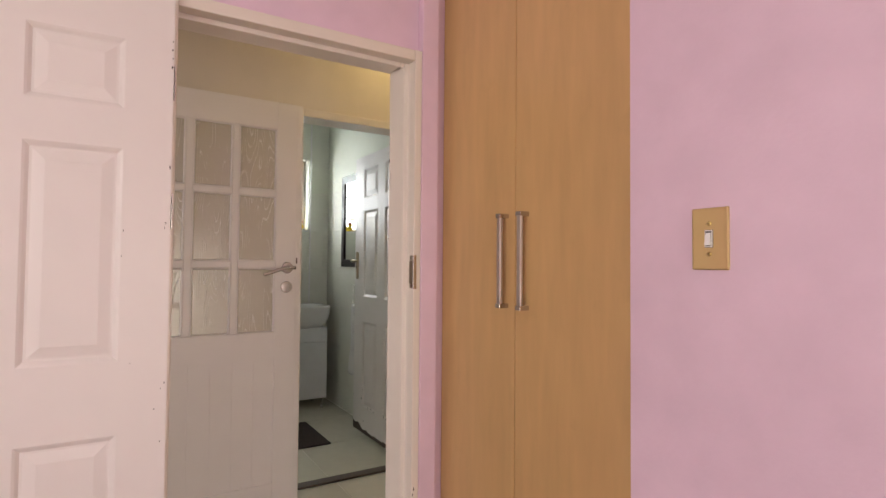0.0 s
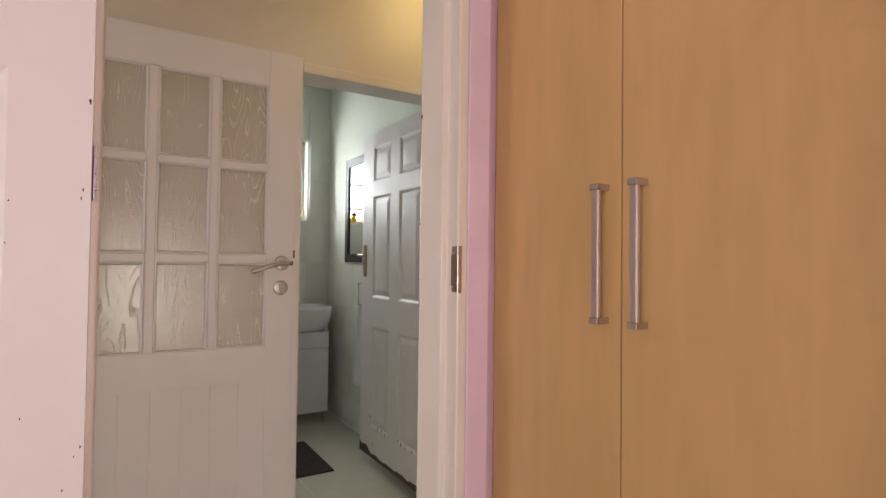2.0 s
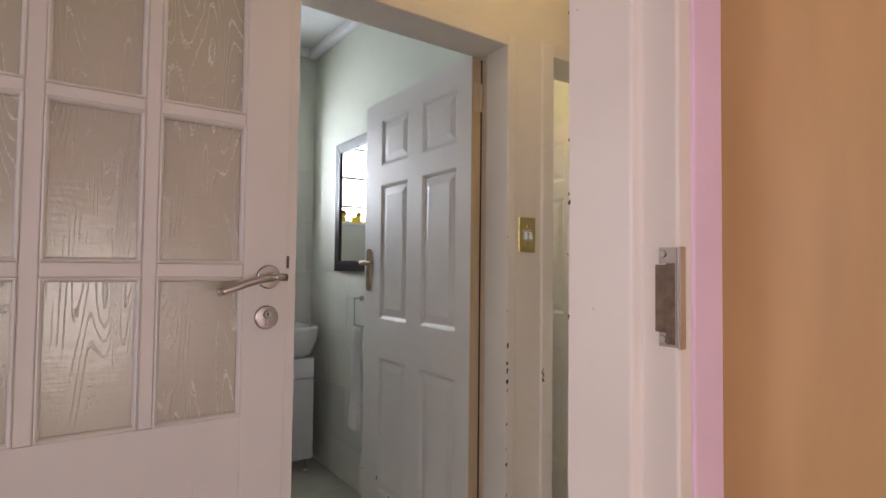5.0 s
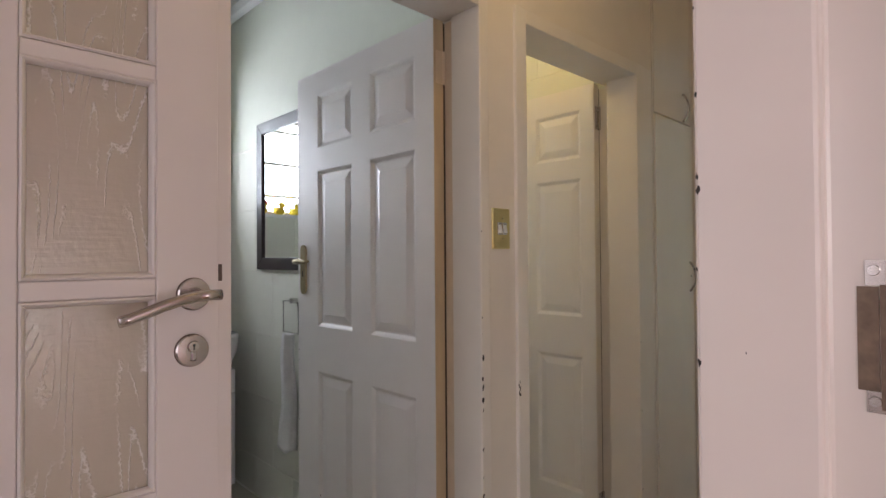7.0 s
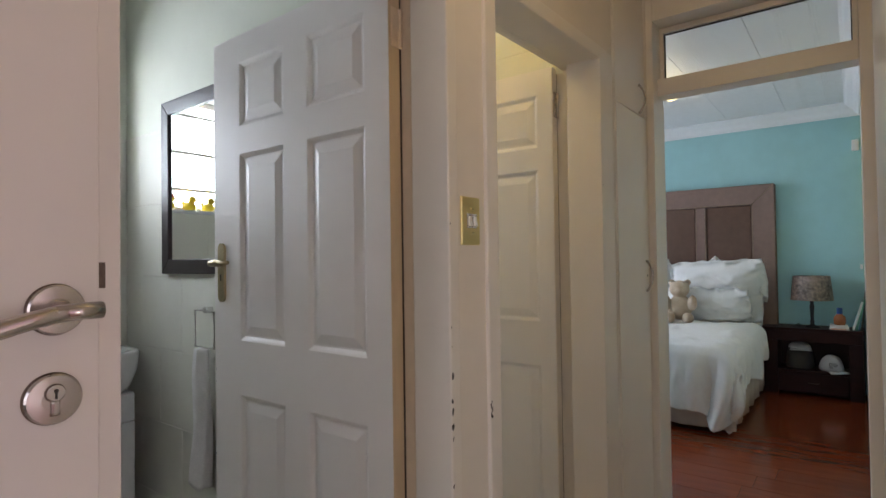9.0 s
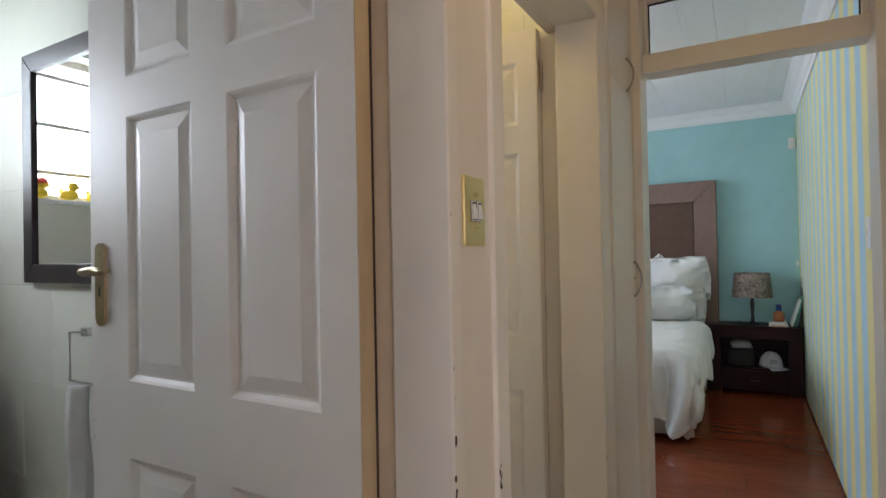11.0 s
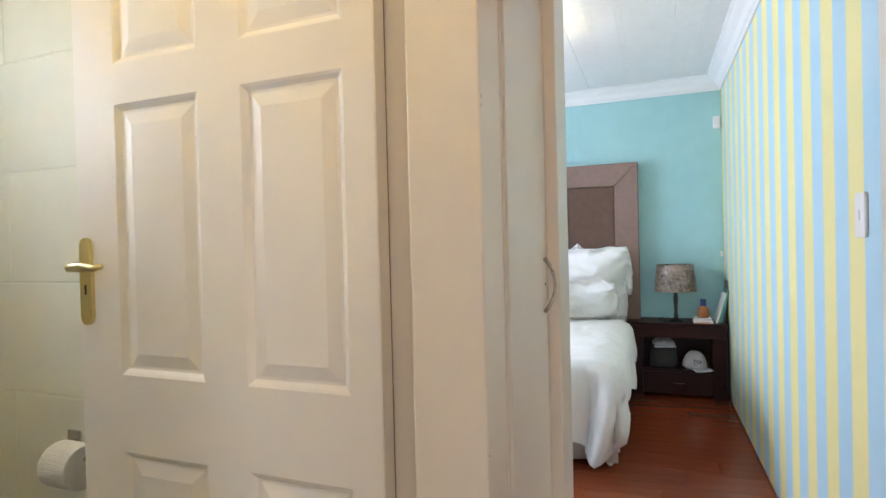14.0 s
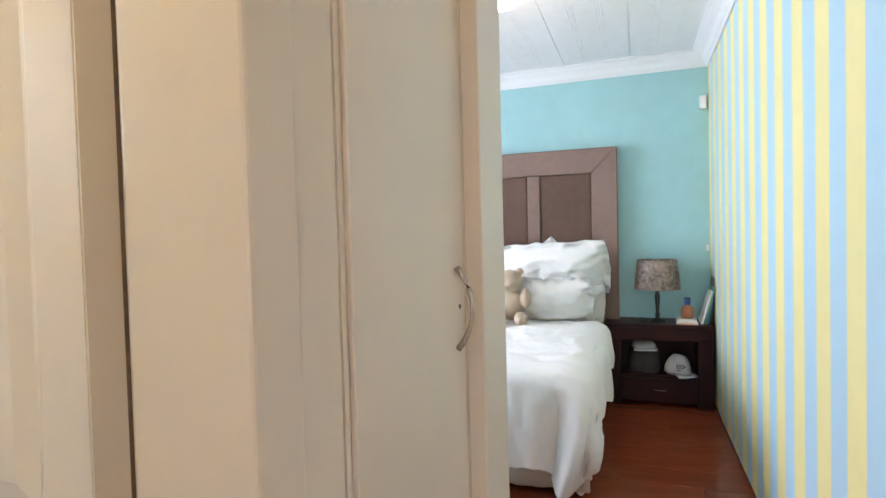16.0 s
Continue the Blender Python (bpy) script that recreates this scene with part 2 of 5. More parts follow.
def obscure_glass():
    """Patterned glass with flame-like vertical grain in fine raised lines."""
    m = bpy.data.materials.new("patterned_glass")
    m.use_nodes = True
    N, L = m.node_tree.nodes, m.node_tree.links
    b = N["Principled BSDF"]
    b.inputs["Base Color"].default_value = (0.50, 0.45, 0.37, 1)
    b.inputs["Roughness"].default_value = 0.20
    b.inputs["Transmission Weight"].default_value = 0.08
    b.inputs["Specular IOR Level"].default_value = 0.9
    tc = N.new("ShaderNodeTexCoord")

    def mapped(stretch, scale, detail, distort=0.0):
        mp = N.new("ShaderNodeMapping")
        mp.inputs["Scale"].default_value = stretch
        L.new(tc.outputs["Object"], mp.inputs[0])
        no = N.new("ShaderNodeTexNoise")
        no.inputs["Scale"].default_value = scale
        no.inputs["Detail"].default_value = detail
        no.inputs["Distortion"].default_value = distort
        L.new(mp.outputs[0], no.inputs[0])
        return no.outputs[0]

    def op(kind, a, v=None, w=None):
        m_ = N.new("ShaderNodeMath")
        m_.operation = kind
        L.new(a, m_.inputs[0])
        for k_, q_ in ((1, v), (2, w)):
            if isinstance(q_, (int, float)):
                m_.inputs[k_].default_value = q_
            elif q_ is not None:
                L.new(q_, m_.inputs[k_])
        return m_.outputs[0]
    rag = mapped((1, 1, 1), 170, 4)
    grain = op("MULTIPLY_ADD", rag, 0.030, mapped((1, 1, 0.16), 12, 1.0, 0.35))
    ridge = op("POWER", op("ABSOLUTE", op("COSINE", op("MULTIPLY", grain, 62.0))), 40.0)
    fade = op("MULTIPLY", op("SUBTRACT", mapped((1, 1, 0.45), 16, 3, 0.5), 0.44), 7.0)
    fade.node.use_clamp = True
    broken = op("MULTIPLY", ridge, op("MULTIPLY", fade, mapped((1, 1, 1.6), 90, 2)))
    pebble = mapped((1, 1, 0.6), 85, 4)
    ripple = mapped((0.35, 0.35, 2.2), 60, 3)
    mix_out = op("ADD", op("MULTIPLY_ADD", pebble, 0.5, op("MULTIPLY", broken, 2.4)), op("MULTIPLY", ripple, 0.45))
    bp = N.new("ShaderNodeBump")
    bp.inputs["Strength"].default_value = 0.8
    bp.inputs["Distance"].default_value = 0.0014
    L.new(mix_out, bp.inputs["Height"])
    # white glints along the raised lines are painted in as paler base colour
    glint_tone = N.new("ShaderNodeMix")
    glint_tone.data_type = "RGBA"
    glint_tone.inputs["A"].default_value = (0.60, 0.565, 0.46, 1)
    glint_tone.inputs["B"].default_value = (0.92, 0.91, 0.85, 1)
    L.new(op("MULTIPLY", broken, 2.6), glint_tone.inputs["Factor"])
    L.new(glint_tone.outputs["Result"], b.inputs["Base Color"])
    L.new(bp.outputs[0], b.inputs["Normal"])
    return m


def clear_glass():
    m = bpy.data.materials.new("window_glass")
    m.use_nodes = True
    b = m.node_tree.nodes["Principled BSDF"]
    b.inputs["Base Color"].default_value = (0.95, 0.97, 0.97, 1)
    b.inputs["Roughness"].default_value = 0.02
    b.inputs["Transmission Weight"].default_value = 1
    b.inputs["IOR"].default_value = 1.45
    return m


def glow(name, color, strength):
    m = bpy.data.materials.new(name)
    m.use_nodes = True
    b = m.node_tree.nodes["Principled BSDF"]
    b.inputs["Base Color"].default_value = (*color, 1)
    b.inputs["Emission Color"].default_value = (*color, 1)
    b.inputs["Emission Strength"].default_value = strength
    return m


MIRROR, OBSCURE, CLEAR = mirror_glass(), obscure_glass(), clear_glass()
DAYLIGHT = glow("daylight_sky", (0.88, 0.95, 1.0), 4.0)
BULBGLOW = glow("lamp_glass_lit", (1.0, 0.80, 0.40), 3.0)


# ---- building helpers ----
def box(bm, x0, x1, y0, y1, z0, z1):
    v = [bm.verts.new(p) for p in ((x0, y0, z0), (x1, y0, z0), (x1, y1, z0), (x0, y1, z0), (x0, y0, z1), (x1, y0, z1), (x1, y1, z1), (x0, y1, z1))]
    for q in ((3, 2, 1, 0), (4, 5, 6, 7), (0, 1, 5, 4), (1, 2, 6, 5), (2, 3, 7, 6), (3, 0, 4, 7)):
        bm.faces.new([v[i] for i in q])
    return v


def boxes(*b):
    bm = bmesh.new()
    for c in b:
        box(bm, *c)
    return bm


def lathe(profile, n=24, bm=None, centre=(0, 0, 0), axis="z"):
    """Turns (radius, height) points about an axis."""
    bm = bm or bmesh.new()
    rings = []
    for r, h in profile:
        ring = []
        for i in range(n):
            a = 2 * math.pi * i / n
            p = (r * math.cos(a), r * math.sin(a), h)
            if axis == "y":
                p = (p[0], -p[2], p[1])
            elif axis == "x":
                p = (p[2], p[0], p[1])
            ring.append(bm.verts.new(Vector(p) + Vector(centre)))
        rings.append(ring)
    for a, b in zip(rings, rings[1:]):
        for i in range(n):
            bm.faces.new((a[i], a[(i + 1) % n], b[(i + 1) % n], b[i]))
    bm.faces.new(rings[0][::-1])
    bm.faces.new(rings[-1])
    return bm


def tube(points, radius, n=10, bm=None, flat=1.0):
    """A rod along a line of points; radius may be a list."""
    bm = bm or bmesh.new()
    pts = [Vector(p) for p in points]
    rings = []
    for k, p in enumerate(pts):
        d = (pts[min(k + 1, len(pts) - 1)] - pts[max(k - 1, 0)]).normalized()
        up = Vector((0, 0, 1)) if abs(d.z) < 0.9 else Vector((0, 1, 0))
        u = d.cross(up).normalized()
        w = u.cross(d)
        r = radius[k] if isinstance(radius, (list, tuple)) else radius
        rings.append([bm.verts.new(p + u * (r * math.cos(2 * math.pi * i / n)) + w * (r * flat * math.sin(2 * math.pi * i / n))) for i in range(n)])
    for a, b in zip(rings, rings[1:]):
        for i in range(n):
            bm.faces.new((a[i], a[(i + 1) % n], b[(i + 1) % n], b[i]))
    bm.faces.new(rings[0][::-1])
    bm.faces.new(rings[-1])
    return bm


def mesh_object(name, bm, mat, bevel=0.0, smooth=False):
    bmesh.ops.recalc_face_normals(bm, faces=bm.faces)
    me = bpy.data.meshes.new(name)
    bm.to_mesh(me)
    bm.free()
    me.materials.append(mat)
    if smooth:
        for p in me.polygons:
            p.use_smooth = True
    ob = new(name, me)
    if bevel:
        b = ob.modifiers.new("bevel", "BEVEL")
        b.width, b.segments, b.limit_method, b.angle_limit = bevel, 2, "ANGLE", radians(40)
    return ob


def part(name, bm, mat, parent, label="", bevel=0.0, smooth=False):
    ob = mesh_object(name, bm, mat, bevel, smooth)
    ob.parent = parent
    if label:
        ob["label"] = label
    return ob


def thing(name, m, label, category, group=""):
    ob = new(name)
    ob.empty_display_size = 0.1
    ob.matrix_basis = m
    return tagged(ob, label, category, group)


def structure(name, bm, mat, bevel=0.0, label="", category=""):
    return tagged(mesh_object(name, bm, mat, bevel), label, category, kind="structure")


# ---- the large structure ----
H = 2.60
W1, PN, PB = 1.136, 2.737, 2.885      # pink wall, passage wall front and back

structure("floor_bedroom", boxes((-2.4, 1.5, -2.6, 1.80, -0.1, 0)), PLAINFLOOR)
structure("floor_base", boxes((-1.2, 3.25, 1.80, 5.2, -0.1, -0.002)), GROUT)
structure("floor_bedroom_two_base", boxes((3.25, 6.9, 1.7, 5.7, -0.1, -0.003)), SUEDEDARK)

# bedroom one shell
structure("wall_pink", boxes((W1, W1 + 0.1, -2.5, 0.872, 0, H)), PINK)
structure("wall_pink_head", boxes((W1, W1 + 0.1, 0.872, 1.80, 2.42, H)), PINK)
structure("wall_wardrobe_nib", boxes((1.0715, 1.142, 1.763, 1.7995, 0, 2.42)), PINK, 0.004)
structure("wall_wardrobe_back", boxes((1.76, 1.86, 0.7, 1.80, 0, H)), PINK)
structure("wall_wardrobe_side", boxes((1.236, 1.76, 0.80, 0.872, 0, H)), PINK)
def pierced_wall(name, x0, x1, z1, y0, y1, holes, mat_):
    """One solid wall along x with openings (x0, x1, z0, z1) right through it."""
    xs = sorted({x0, x1, *[v for h in holes for v in h[:2]]})
    zs = sorted({0.0, z1, *[v for h in holes for v in h[2:]]})

    def solid(i, k):
        if not (0 <= i < len(xs) - 1 and 0 <= k < len(zs) - 1):
            return False
        cx, cz = (xs[i] + xs[i + 1]) / 2, (zs[k] + zs[k + 1]) / 2
        return not any(h[0] < cx < h[1] and h[2] < cz < h[3] for h in holes)
    bm = bmesh.new()
    vs = {}

    def V(i, k, y):
        if (i, k, y) not in vs:
            vs[i, k, y] = bm.verts.new((xs[i], y, zs[k]))
        return vs[i, k, y]
    for i in range(len(xs) - 1):
        for k in range(len(zs) - 1):
            if not solid(i, k):
                continue
            for y in (y0, y1):
                bm.faces.new((V(i, k, y), V(i + 1, k, y), V(i + 1, k + 1, y), V(i, k + 1, y)))
            for di, dk, e in ((-1, 0, ((i, k), (i, k + 1))), (1, 0, ((i + 1, k), (i + 1, k + 1))), (0, -1, ((i, k), (i + 1, k))), (0, 1, ((i, k + 1), (i + 1, k + 1)))):
                if not solid(i + di, k + dk):
                    bm.faces.new((V(*e[0], y0), V(*e[1], y0), V(*e[1], y1), V(*e[0], y1)))
    return structure(name, bm, mat_)


structure("wall_west", boxes((-2.4, -2.3, -2.5, -1.6, 0, H), (-2.4, -2.3, 0.1, 1.8, 0, H), (-2.4, -2.3, -1.6, 0.1, 0, 0.9), (-2.4, -2.3, -1.6, 0.1, 2.2, H)), PINK)
structure("wall_south", boxes((-2.3, 0.1, -2.55, -2.4, 0, H), (1.0, W1, -2.55, -2.4, 0, H), (0.1, 1.0, -2.55, -2.4, 1.45, H), (0.1, 1.0, -2.55, -2.4, 0, 0.25)), PINK)
pierced_wall("wall_door_one", -2.3, 1.76, H, 1.80, 1.885, [(0.21, 1.05, 0.0, 2.02)], PINK)
pierced_wall("wall_door_one_passage_side", -2.3, 3.09, H, 1.885, 1.905, [(0.21, 1.05, 0.0, 2.02)], CREAM)
structure("ceiling_bedroom", boxes((-2.4, 1.86, -2.6, 1.885, H, H + 0.1)), PLAINCEIL)
structure("ceiling_passage", boxes((-1.2, 3.25, 1.885, 2.80, H, H + 0.1)), PLAINCEIL)
structure("wall_passage_end", boxes((-1.2, -1.1, 1.905, 2.0, 0, H), (-1.2, -1.1, 2.66, 2.885, 0, H), (-1.2, -1.1, 2.0, 2.66, 2.02, H)), CREAM)

# the passage wall with its two doorways and the built-in cupboard
def lean(ob):
    """The passage wall runs a little out of square past the bathroom door."""
    for v in ob.data.vertices:
        v.co.y -= 0.026 * max(v.co.x - 1.66, 0)
    return ob


lean(pierced_wall("wall_passage", -1.1, 3.09, H, PN, PB, [(0.885, 1.66, 0.0, 2.02), (1.79, 2.62, 0.0, 2.02), (2.68, 3.083, 0.0, 2.55)], CREAM))
structure("wall_cupboard_back", boxes((2.765, 3.165, 3.2, 3.25, 0, H)), CREAM)

# door frames: pressed steel, painted


structure("door_frame_one", boxes(
    (0.20, 0.25, 1.750, 1.908, 0, 2.03), (0.25, 1.041, 1.765, 1.8155, 1.99, 2.03), (0.25, 1.005, 1.8155, 1.909, 1.975, 2.03),
    (1.005, 1.022, 1.8155, 1.83, 1.975, 2.03)), FRAMECREAM, 0.004, "cream enamelled steel door frame with chipped edges", "door frame")


def post(outline, z0, z1):
    """An upright whose plan is the outline given."""
    bm = bmesh.new()
    lo = [bm.verts.new((x, y, z0)) for x, y in outline]
    hi = [bm.verts.new((x, y, z1)) for x, y in outline]
    for i in range(len(lo)):
        j = (i + 1) % len(lo)
        bm.faces.new((lo[i], lo[j], hi[j], hi[i]))
    bm.faces.new(lo[::-1])
    bm.faces.new(hi)
    return bm


structure("door_frame_one_jamb", post([(1.022, 1.8155), (1.041, 1.8155), (1.041, 1.765), (1.071, 1.765), (1.071, 1.812), (1.060, 1.815), (1.060, 1.909), (1.006, 1.909)], 0, 2.031), FRAMECREAM, 0.004, "splayed, stepped jamb of the cream steel door frame", "door frame")
structure("door_frame_two", boxes(
    (0.880, 0.918, PN - 0.006, 2.845, 0, 2.03), (1.633, 1.672, PN - 0.006, 2.845, 0, 2.03), (0.918, 1.633, PN - 0.006, 2.845, 1.988, 2.03),
    (0.862, 0.895, 2.846, PB + 0.012, 0, 2.03), (1.654, 1.70, 2.846, PB + 0.012, 0, 2.03), (0.895, 1.654, 2.846, PB + 0.012, 1.995, 2.03)), FRAMECREAM, 0.004, "cream enamelled steel bathroom door frame, chipped", "door frame")
lean(structure("door_frame_three", boxes(
    (1.79, 1.843, PN - 0.010, 2.86, 0, 2.04), (2.54, 2.604, PN - 0.010, 2.86, 0, 2.04), (1.843, 2.54, PN - 0.010, 2.86, 1.993, 2.04),
    (2.605, 2.678, PN - 0.004, 2.80, 0, 2.04), (1.76, 1.79, 2.861, PB + 0.02, 0, 2.04), (2.602, 2.66, 2.861, PB + 0.02, 0, 2.04), (1.79, 2.602, 2.861, PB + 0.02, 2.0, 2.04)), FRAMECREAM, 0.004, "cream enamelled steel toilet door frame", "door frame"))
structure("door_frame_four", boxes(
    (3.09, 3.25, 2.67, 2.702, 0, 2.41), (3.09, 3.25, 1.905, 1.945, 0, 2.41), (3.09, 3.25, 1.945, 2.67, 2.31, 2.41),
    (3.15, 3.25, 1.945, 2.67, 1.985, 2.062)), FRAMECREAM, 0.003)
structure("transom_bead", boxes((3.20, 3.222, 1.945, 1.962, 2.062, 2.31), (3.20, 3.222, 2.653, 2.67, 2.062, 2.31), (3.20, 3.222, 1.962, 2.653, 2.062, 2.076), (3.20, 3.222, 1.962, 2.653, 2.285, 2.31)), FRAMECREAM, 0.002)
structure("transom_putty", boxes((3.216, 3.226, 1.958, 1.966, 2.072, 2.289), (3.216, 3.226, 2.649, 2.657, 2.072, 2.289), (3.216, 3.226, 1.966, 2.649, 2.072, 2.080), (3.216, 3.226, 1.966, 2.649, 2.281, 2.289)), DARK)
structure("transom_pane", boxes((3.227, 3.231, 1.955, 2.66, 2.07, 2.295)), CLEAR)
structure("wall_above_transom", boxes((3.09, 3.25, 1.905, 2.715, 2.41, H)), CREAM)

# bathroom shell
BX, BY = 1.81, 4.88
structure("wall_bath_east", boxes((BX + 0.0012, BX + 0.06, PB, BY + 0.1, 0, 2.7)), GROUT)
structure("wall_bath_north", boxes((-0.6, 1.0, BY + 0.0025, BY + 0.16, 0, 2.7), (1.62, BX, BY + 0.0025, BY + 0.16, 0, 2.7), (1.0, 1.62, BY + 0.0025, BY + 0.16, 0, 1.545), (1.0, 1.62, BY + 0.0025, BY + 0.16, 2.19, 2.7)), GROUT)
structure("wall_bath_west", boxes((-0.7, -0.6, PB, BY + 0.1, 0, 2.7)), TILEWALL)
structure("wall_bath_south", boxes((-0.6, 0.855, PB, PB + 0.01, 0, 2.7), (1.66, BX, PB, PB + 0.01, 0, 2.7), (0.855, 1.66, PB, PB + 0.01, 2.02, 2.7)), TILEWALL)
structure("upper_wall_bath_east", boxes((BX - 0.0002, BX + 0.0012, PB + 0.01, BY, 1.8835, 2.7)), BATHPAINT)
structure("upper_wall_bath_north", boxes((-0.6, 1.0, BY - 0.0002, BY + 0.0012, 1.8835, 2.7), (1.62, BX - 0.001, BY - 0.0002, BY + 0.0012, 1.8835, 2.7), (1.0, 1.62, BY - 0.0002, BY + 0.0012, 2.1905, 2.7)), BATHPAINT)
structure("ceiling_bath", boxes((-0.7, BX + 0.06, 2.80, BY + 0.2, 2.7, 2.8)), CORNICE)
structure("cornice_bath", boxes((BX - 0.06, BX, PB, BY, 2.64, 2.7), (-0.6, BX - 0.06, BY - 0.06, BY, 2.64, 2.7)), CORNICE, 0.02)

# toilet shell
TX, TY = 2.70, 4.45
structure("wall_toilet_east", boxes((TX + 0.0014, TX + 0.06, PB, TY + 0.1, 0, H)), GROUT)
structure("wall_toilet_west", boxes((1.875, 1.90, PB, TY, 0, H)), TILEWALL)
structure("wall_toilet_north", boxes((1.88, 1.95, TY, TY + 0.1, 0, H), (2.45, TX, TY, TY + 0.1, 0, H), (1.95, 2.45, TY, TY + 0.1, 0, 1.55), (1.95, 2.45, TY, TY + 0.1, 2.15, H)), TILEWALL)
structure("ceiling_toilet", boxes((1.872, 2.78, 2.80, 4.6, H, H + 0.1)), PLAINCEIL)
structure("cornice_toilet", boxes((TX - 0.05, TX, PB, TY, H - 0.05, H)), CORNICE, 0.015)

# bedroom two shell
BW = 6.68
structure("wall_striped", boxes((3.25, BW, 1.80, 1.905, 0, H)), STRIPES)
structure("wall_teal", boxes((BW, BW + 0.1, 1.8, 5.5, 0, H)), TEAL)
structure("wall_bedroom_two_west", boxes((3.17, 3.25, 2.715, 5.5, 0, H)), TEAL)
structure("wall_bedroom_two_north", boxes((3.25, 4.0, 5.4, 5.5, 0, H), (5.8, BW, 5.4, 5.5, 0, H), (4.0, 5.8, 5.4, 5.5, 0, 0.9), (4.0, 5.8, 5.4, 5.5, 2.2, H)), TEAL)
CB = bmesh.new()
y = 1.963
while y < 5.4:
    box(CB, 3.25, BW, max(y, 1.9), min(y + 0.487, 5.4), H, H + 0.02)
    for k in (1, 2):
        rx = 3.3
        while rx < BW - 0.55:
            for q in range(3):
                yy = y + 0.163 * k + 0.016 * (q - 1)
                v = [CB.verts.new(p) for p in ((rx, yy - 0.004, H - 0.0001), (rx + 0.50, yy - 0.004, H - 0.0001), (rx + 0.485, yy + 0.002, H - 0.0016), (rx + 0.012, yy + 0.002, H - 0.0016), (rx, yy + 0.007, H - 0.0001), (rx + 0.50, yy + 0.007, H - 0.0001))]
                CB.faces.new((v[0], v[1], v[2], v[3]))
                CB.faces.new((v[3], v[2], v[5], v[4]))
            rx += 0.53
    y += 0.49
box(CB, 3.2, BW + 0.1, 1.8, 5.5, H + 0.022, H + 0.1)
structure("ceiling_bedroom_two", CB, CEILWHITE)


def cornice(name, p0, p1, inward, z, size=0.11):
    """A coved strip under the ceiling from p0 to p1."""
    prof = [(0, -size), (0.012, -size), (0.02, -size * 0.85), (0.03, -size * 0.78), (0.05, -size * 0.5), (size * 0.78, -0.03), (size * 0.85, -0.02), (size, -0.012), (size, 0), (0, 0)]
    bm = bmesh.new()
    ends = []
    for p in (p0, p1):
        ends.append([bm.verts.new((p[0] + inward[0] * a, p[1] + inward[1] * a, z + b)) for a, b in prof])
    n = len(prof)
    for i in range(n):
        bm.faces.new((ends[0][i], ends[0][(i + 1) % n], ends[1][(i + 1) % n], ends[1][i]))
    bm.faces.new(ends[0])
    bm.faces.new(ends[1][::-1])
    return structure(name, bm, CORNICE)


cornice("cornice_east", (BW, 1.905), (BW, 5.4), (-1, 0), H)
cornice("cornice_south", (3.25, 1.905), (BW - 0.001, 1.905), (0, 1), H - 0.001)


# windows that let the daylight in
def window(name, x0, x1, y, z0, z1, bars, label):
    """A steel window in a wall that runs along x, with the sky beyond."""
    w = structure(name, boxes((x0, x0 + 0.03, y, y + 0.03, z0, z1), (x1 - 0.03, x1, y, y + 0.03, z0, z1), (x0 + 0.03, x1 - 0.03, y, y + 0.03, z0, z0 + 0.03), (x0 + 0.03, x1 - 0.03, y, y + 0.03, z1 - 0.03, z1)), FRAMECREAM, 0.002, label, "window")
    bb = bmesh.new()
    for z in bars:
        box(bb, x0 + 0.03, x1 - 0.03, y + 0.006, y + 0.022, z - 0.008, z + 0.008)
    g = part("glazing_bar", bb, FRAMECREAM, w)
    p = part("pane", boxes((x0 + 0.03, x1 - 0.03, y + 0.023, y + 0.027, z0 + 0.03, z1 - 0.03)), CLEAR, w)
    p.visible_shadow = False
    return w


window("window_1", 1.0, 1.62, BY + 0.10, 1.545, 2.19, (1.675, 1.885, 2.10), "small white bathroom window with thin horizontal bars")
window("window_2", 1.95, 2.45, TY + 0.06, 1.55, 2.15, (1.85,), "")
window("window_3", 4.0, 5.8, 5.45, 0.9, 2.2, (1.5,), "")
structure("window_sill", boxes((1.0, 1.62, BY - 0.004, BY + 0.10, 1.53, 1.548)), CERAMIC, 0.003)
tagged(mesh_object("backdrop", boxes((-1.0, 3.2, 5.35, 5.36, 0.5, 3.6)), DAYLIGHT), kind="structure")


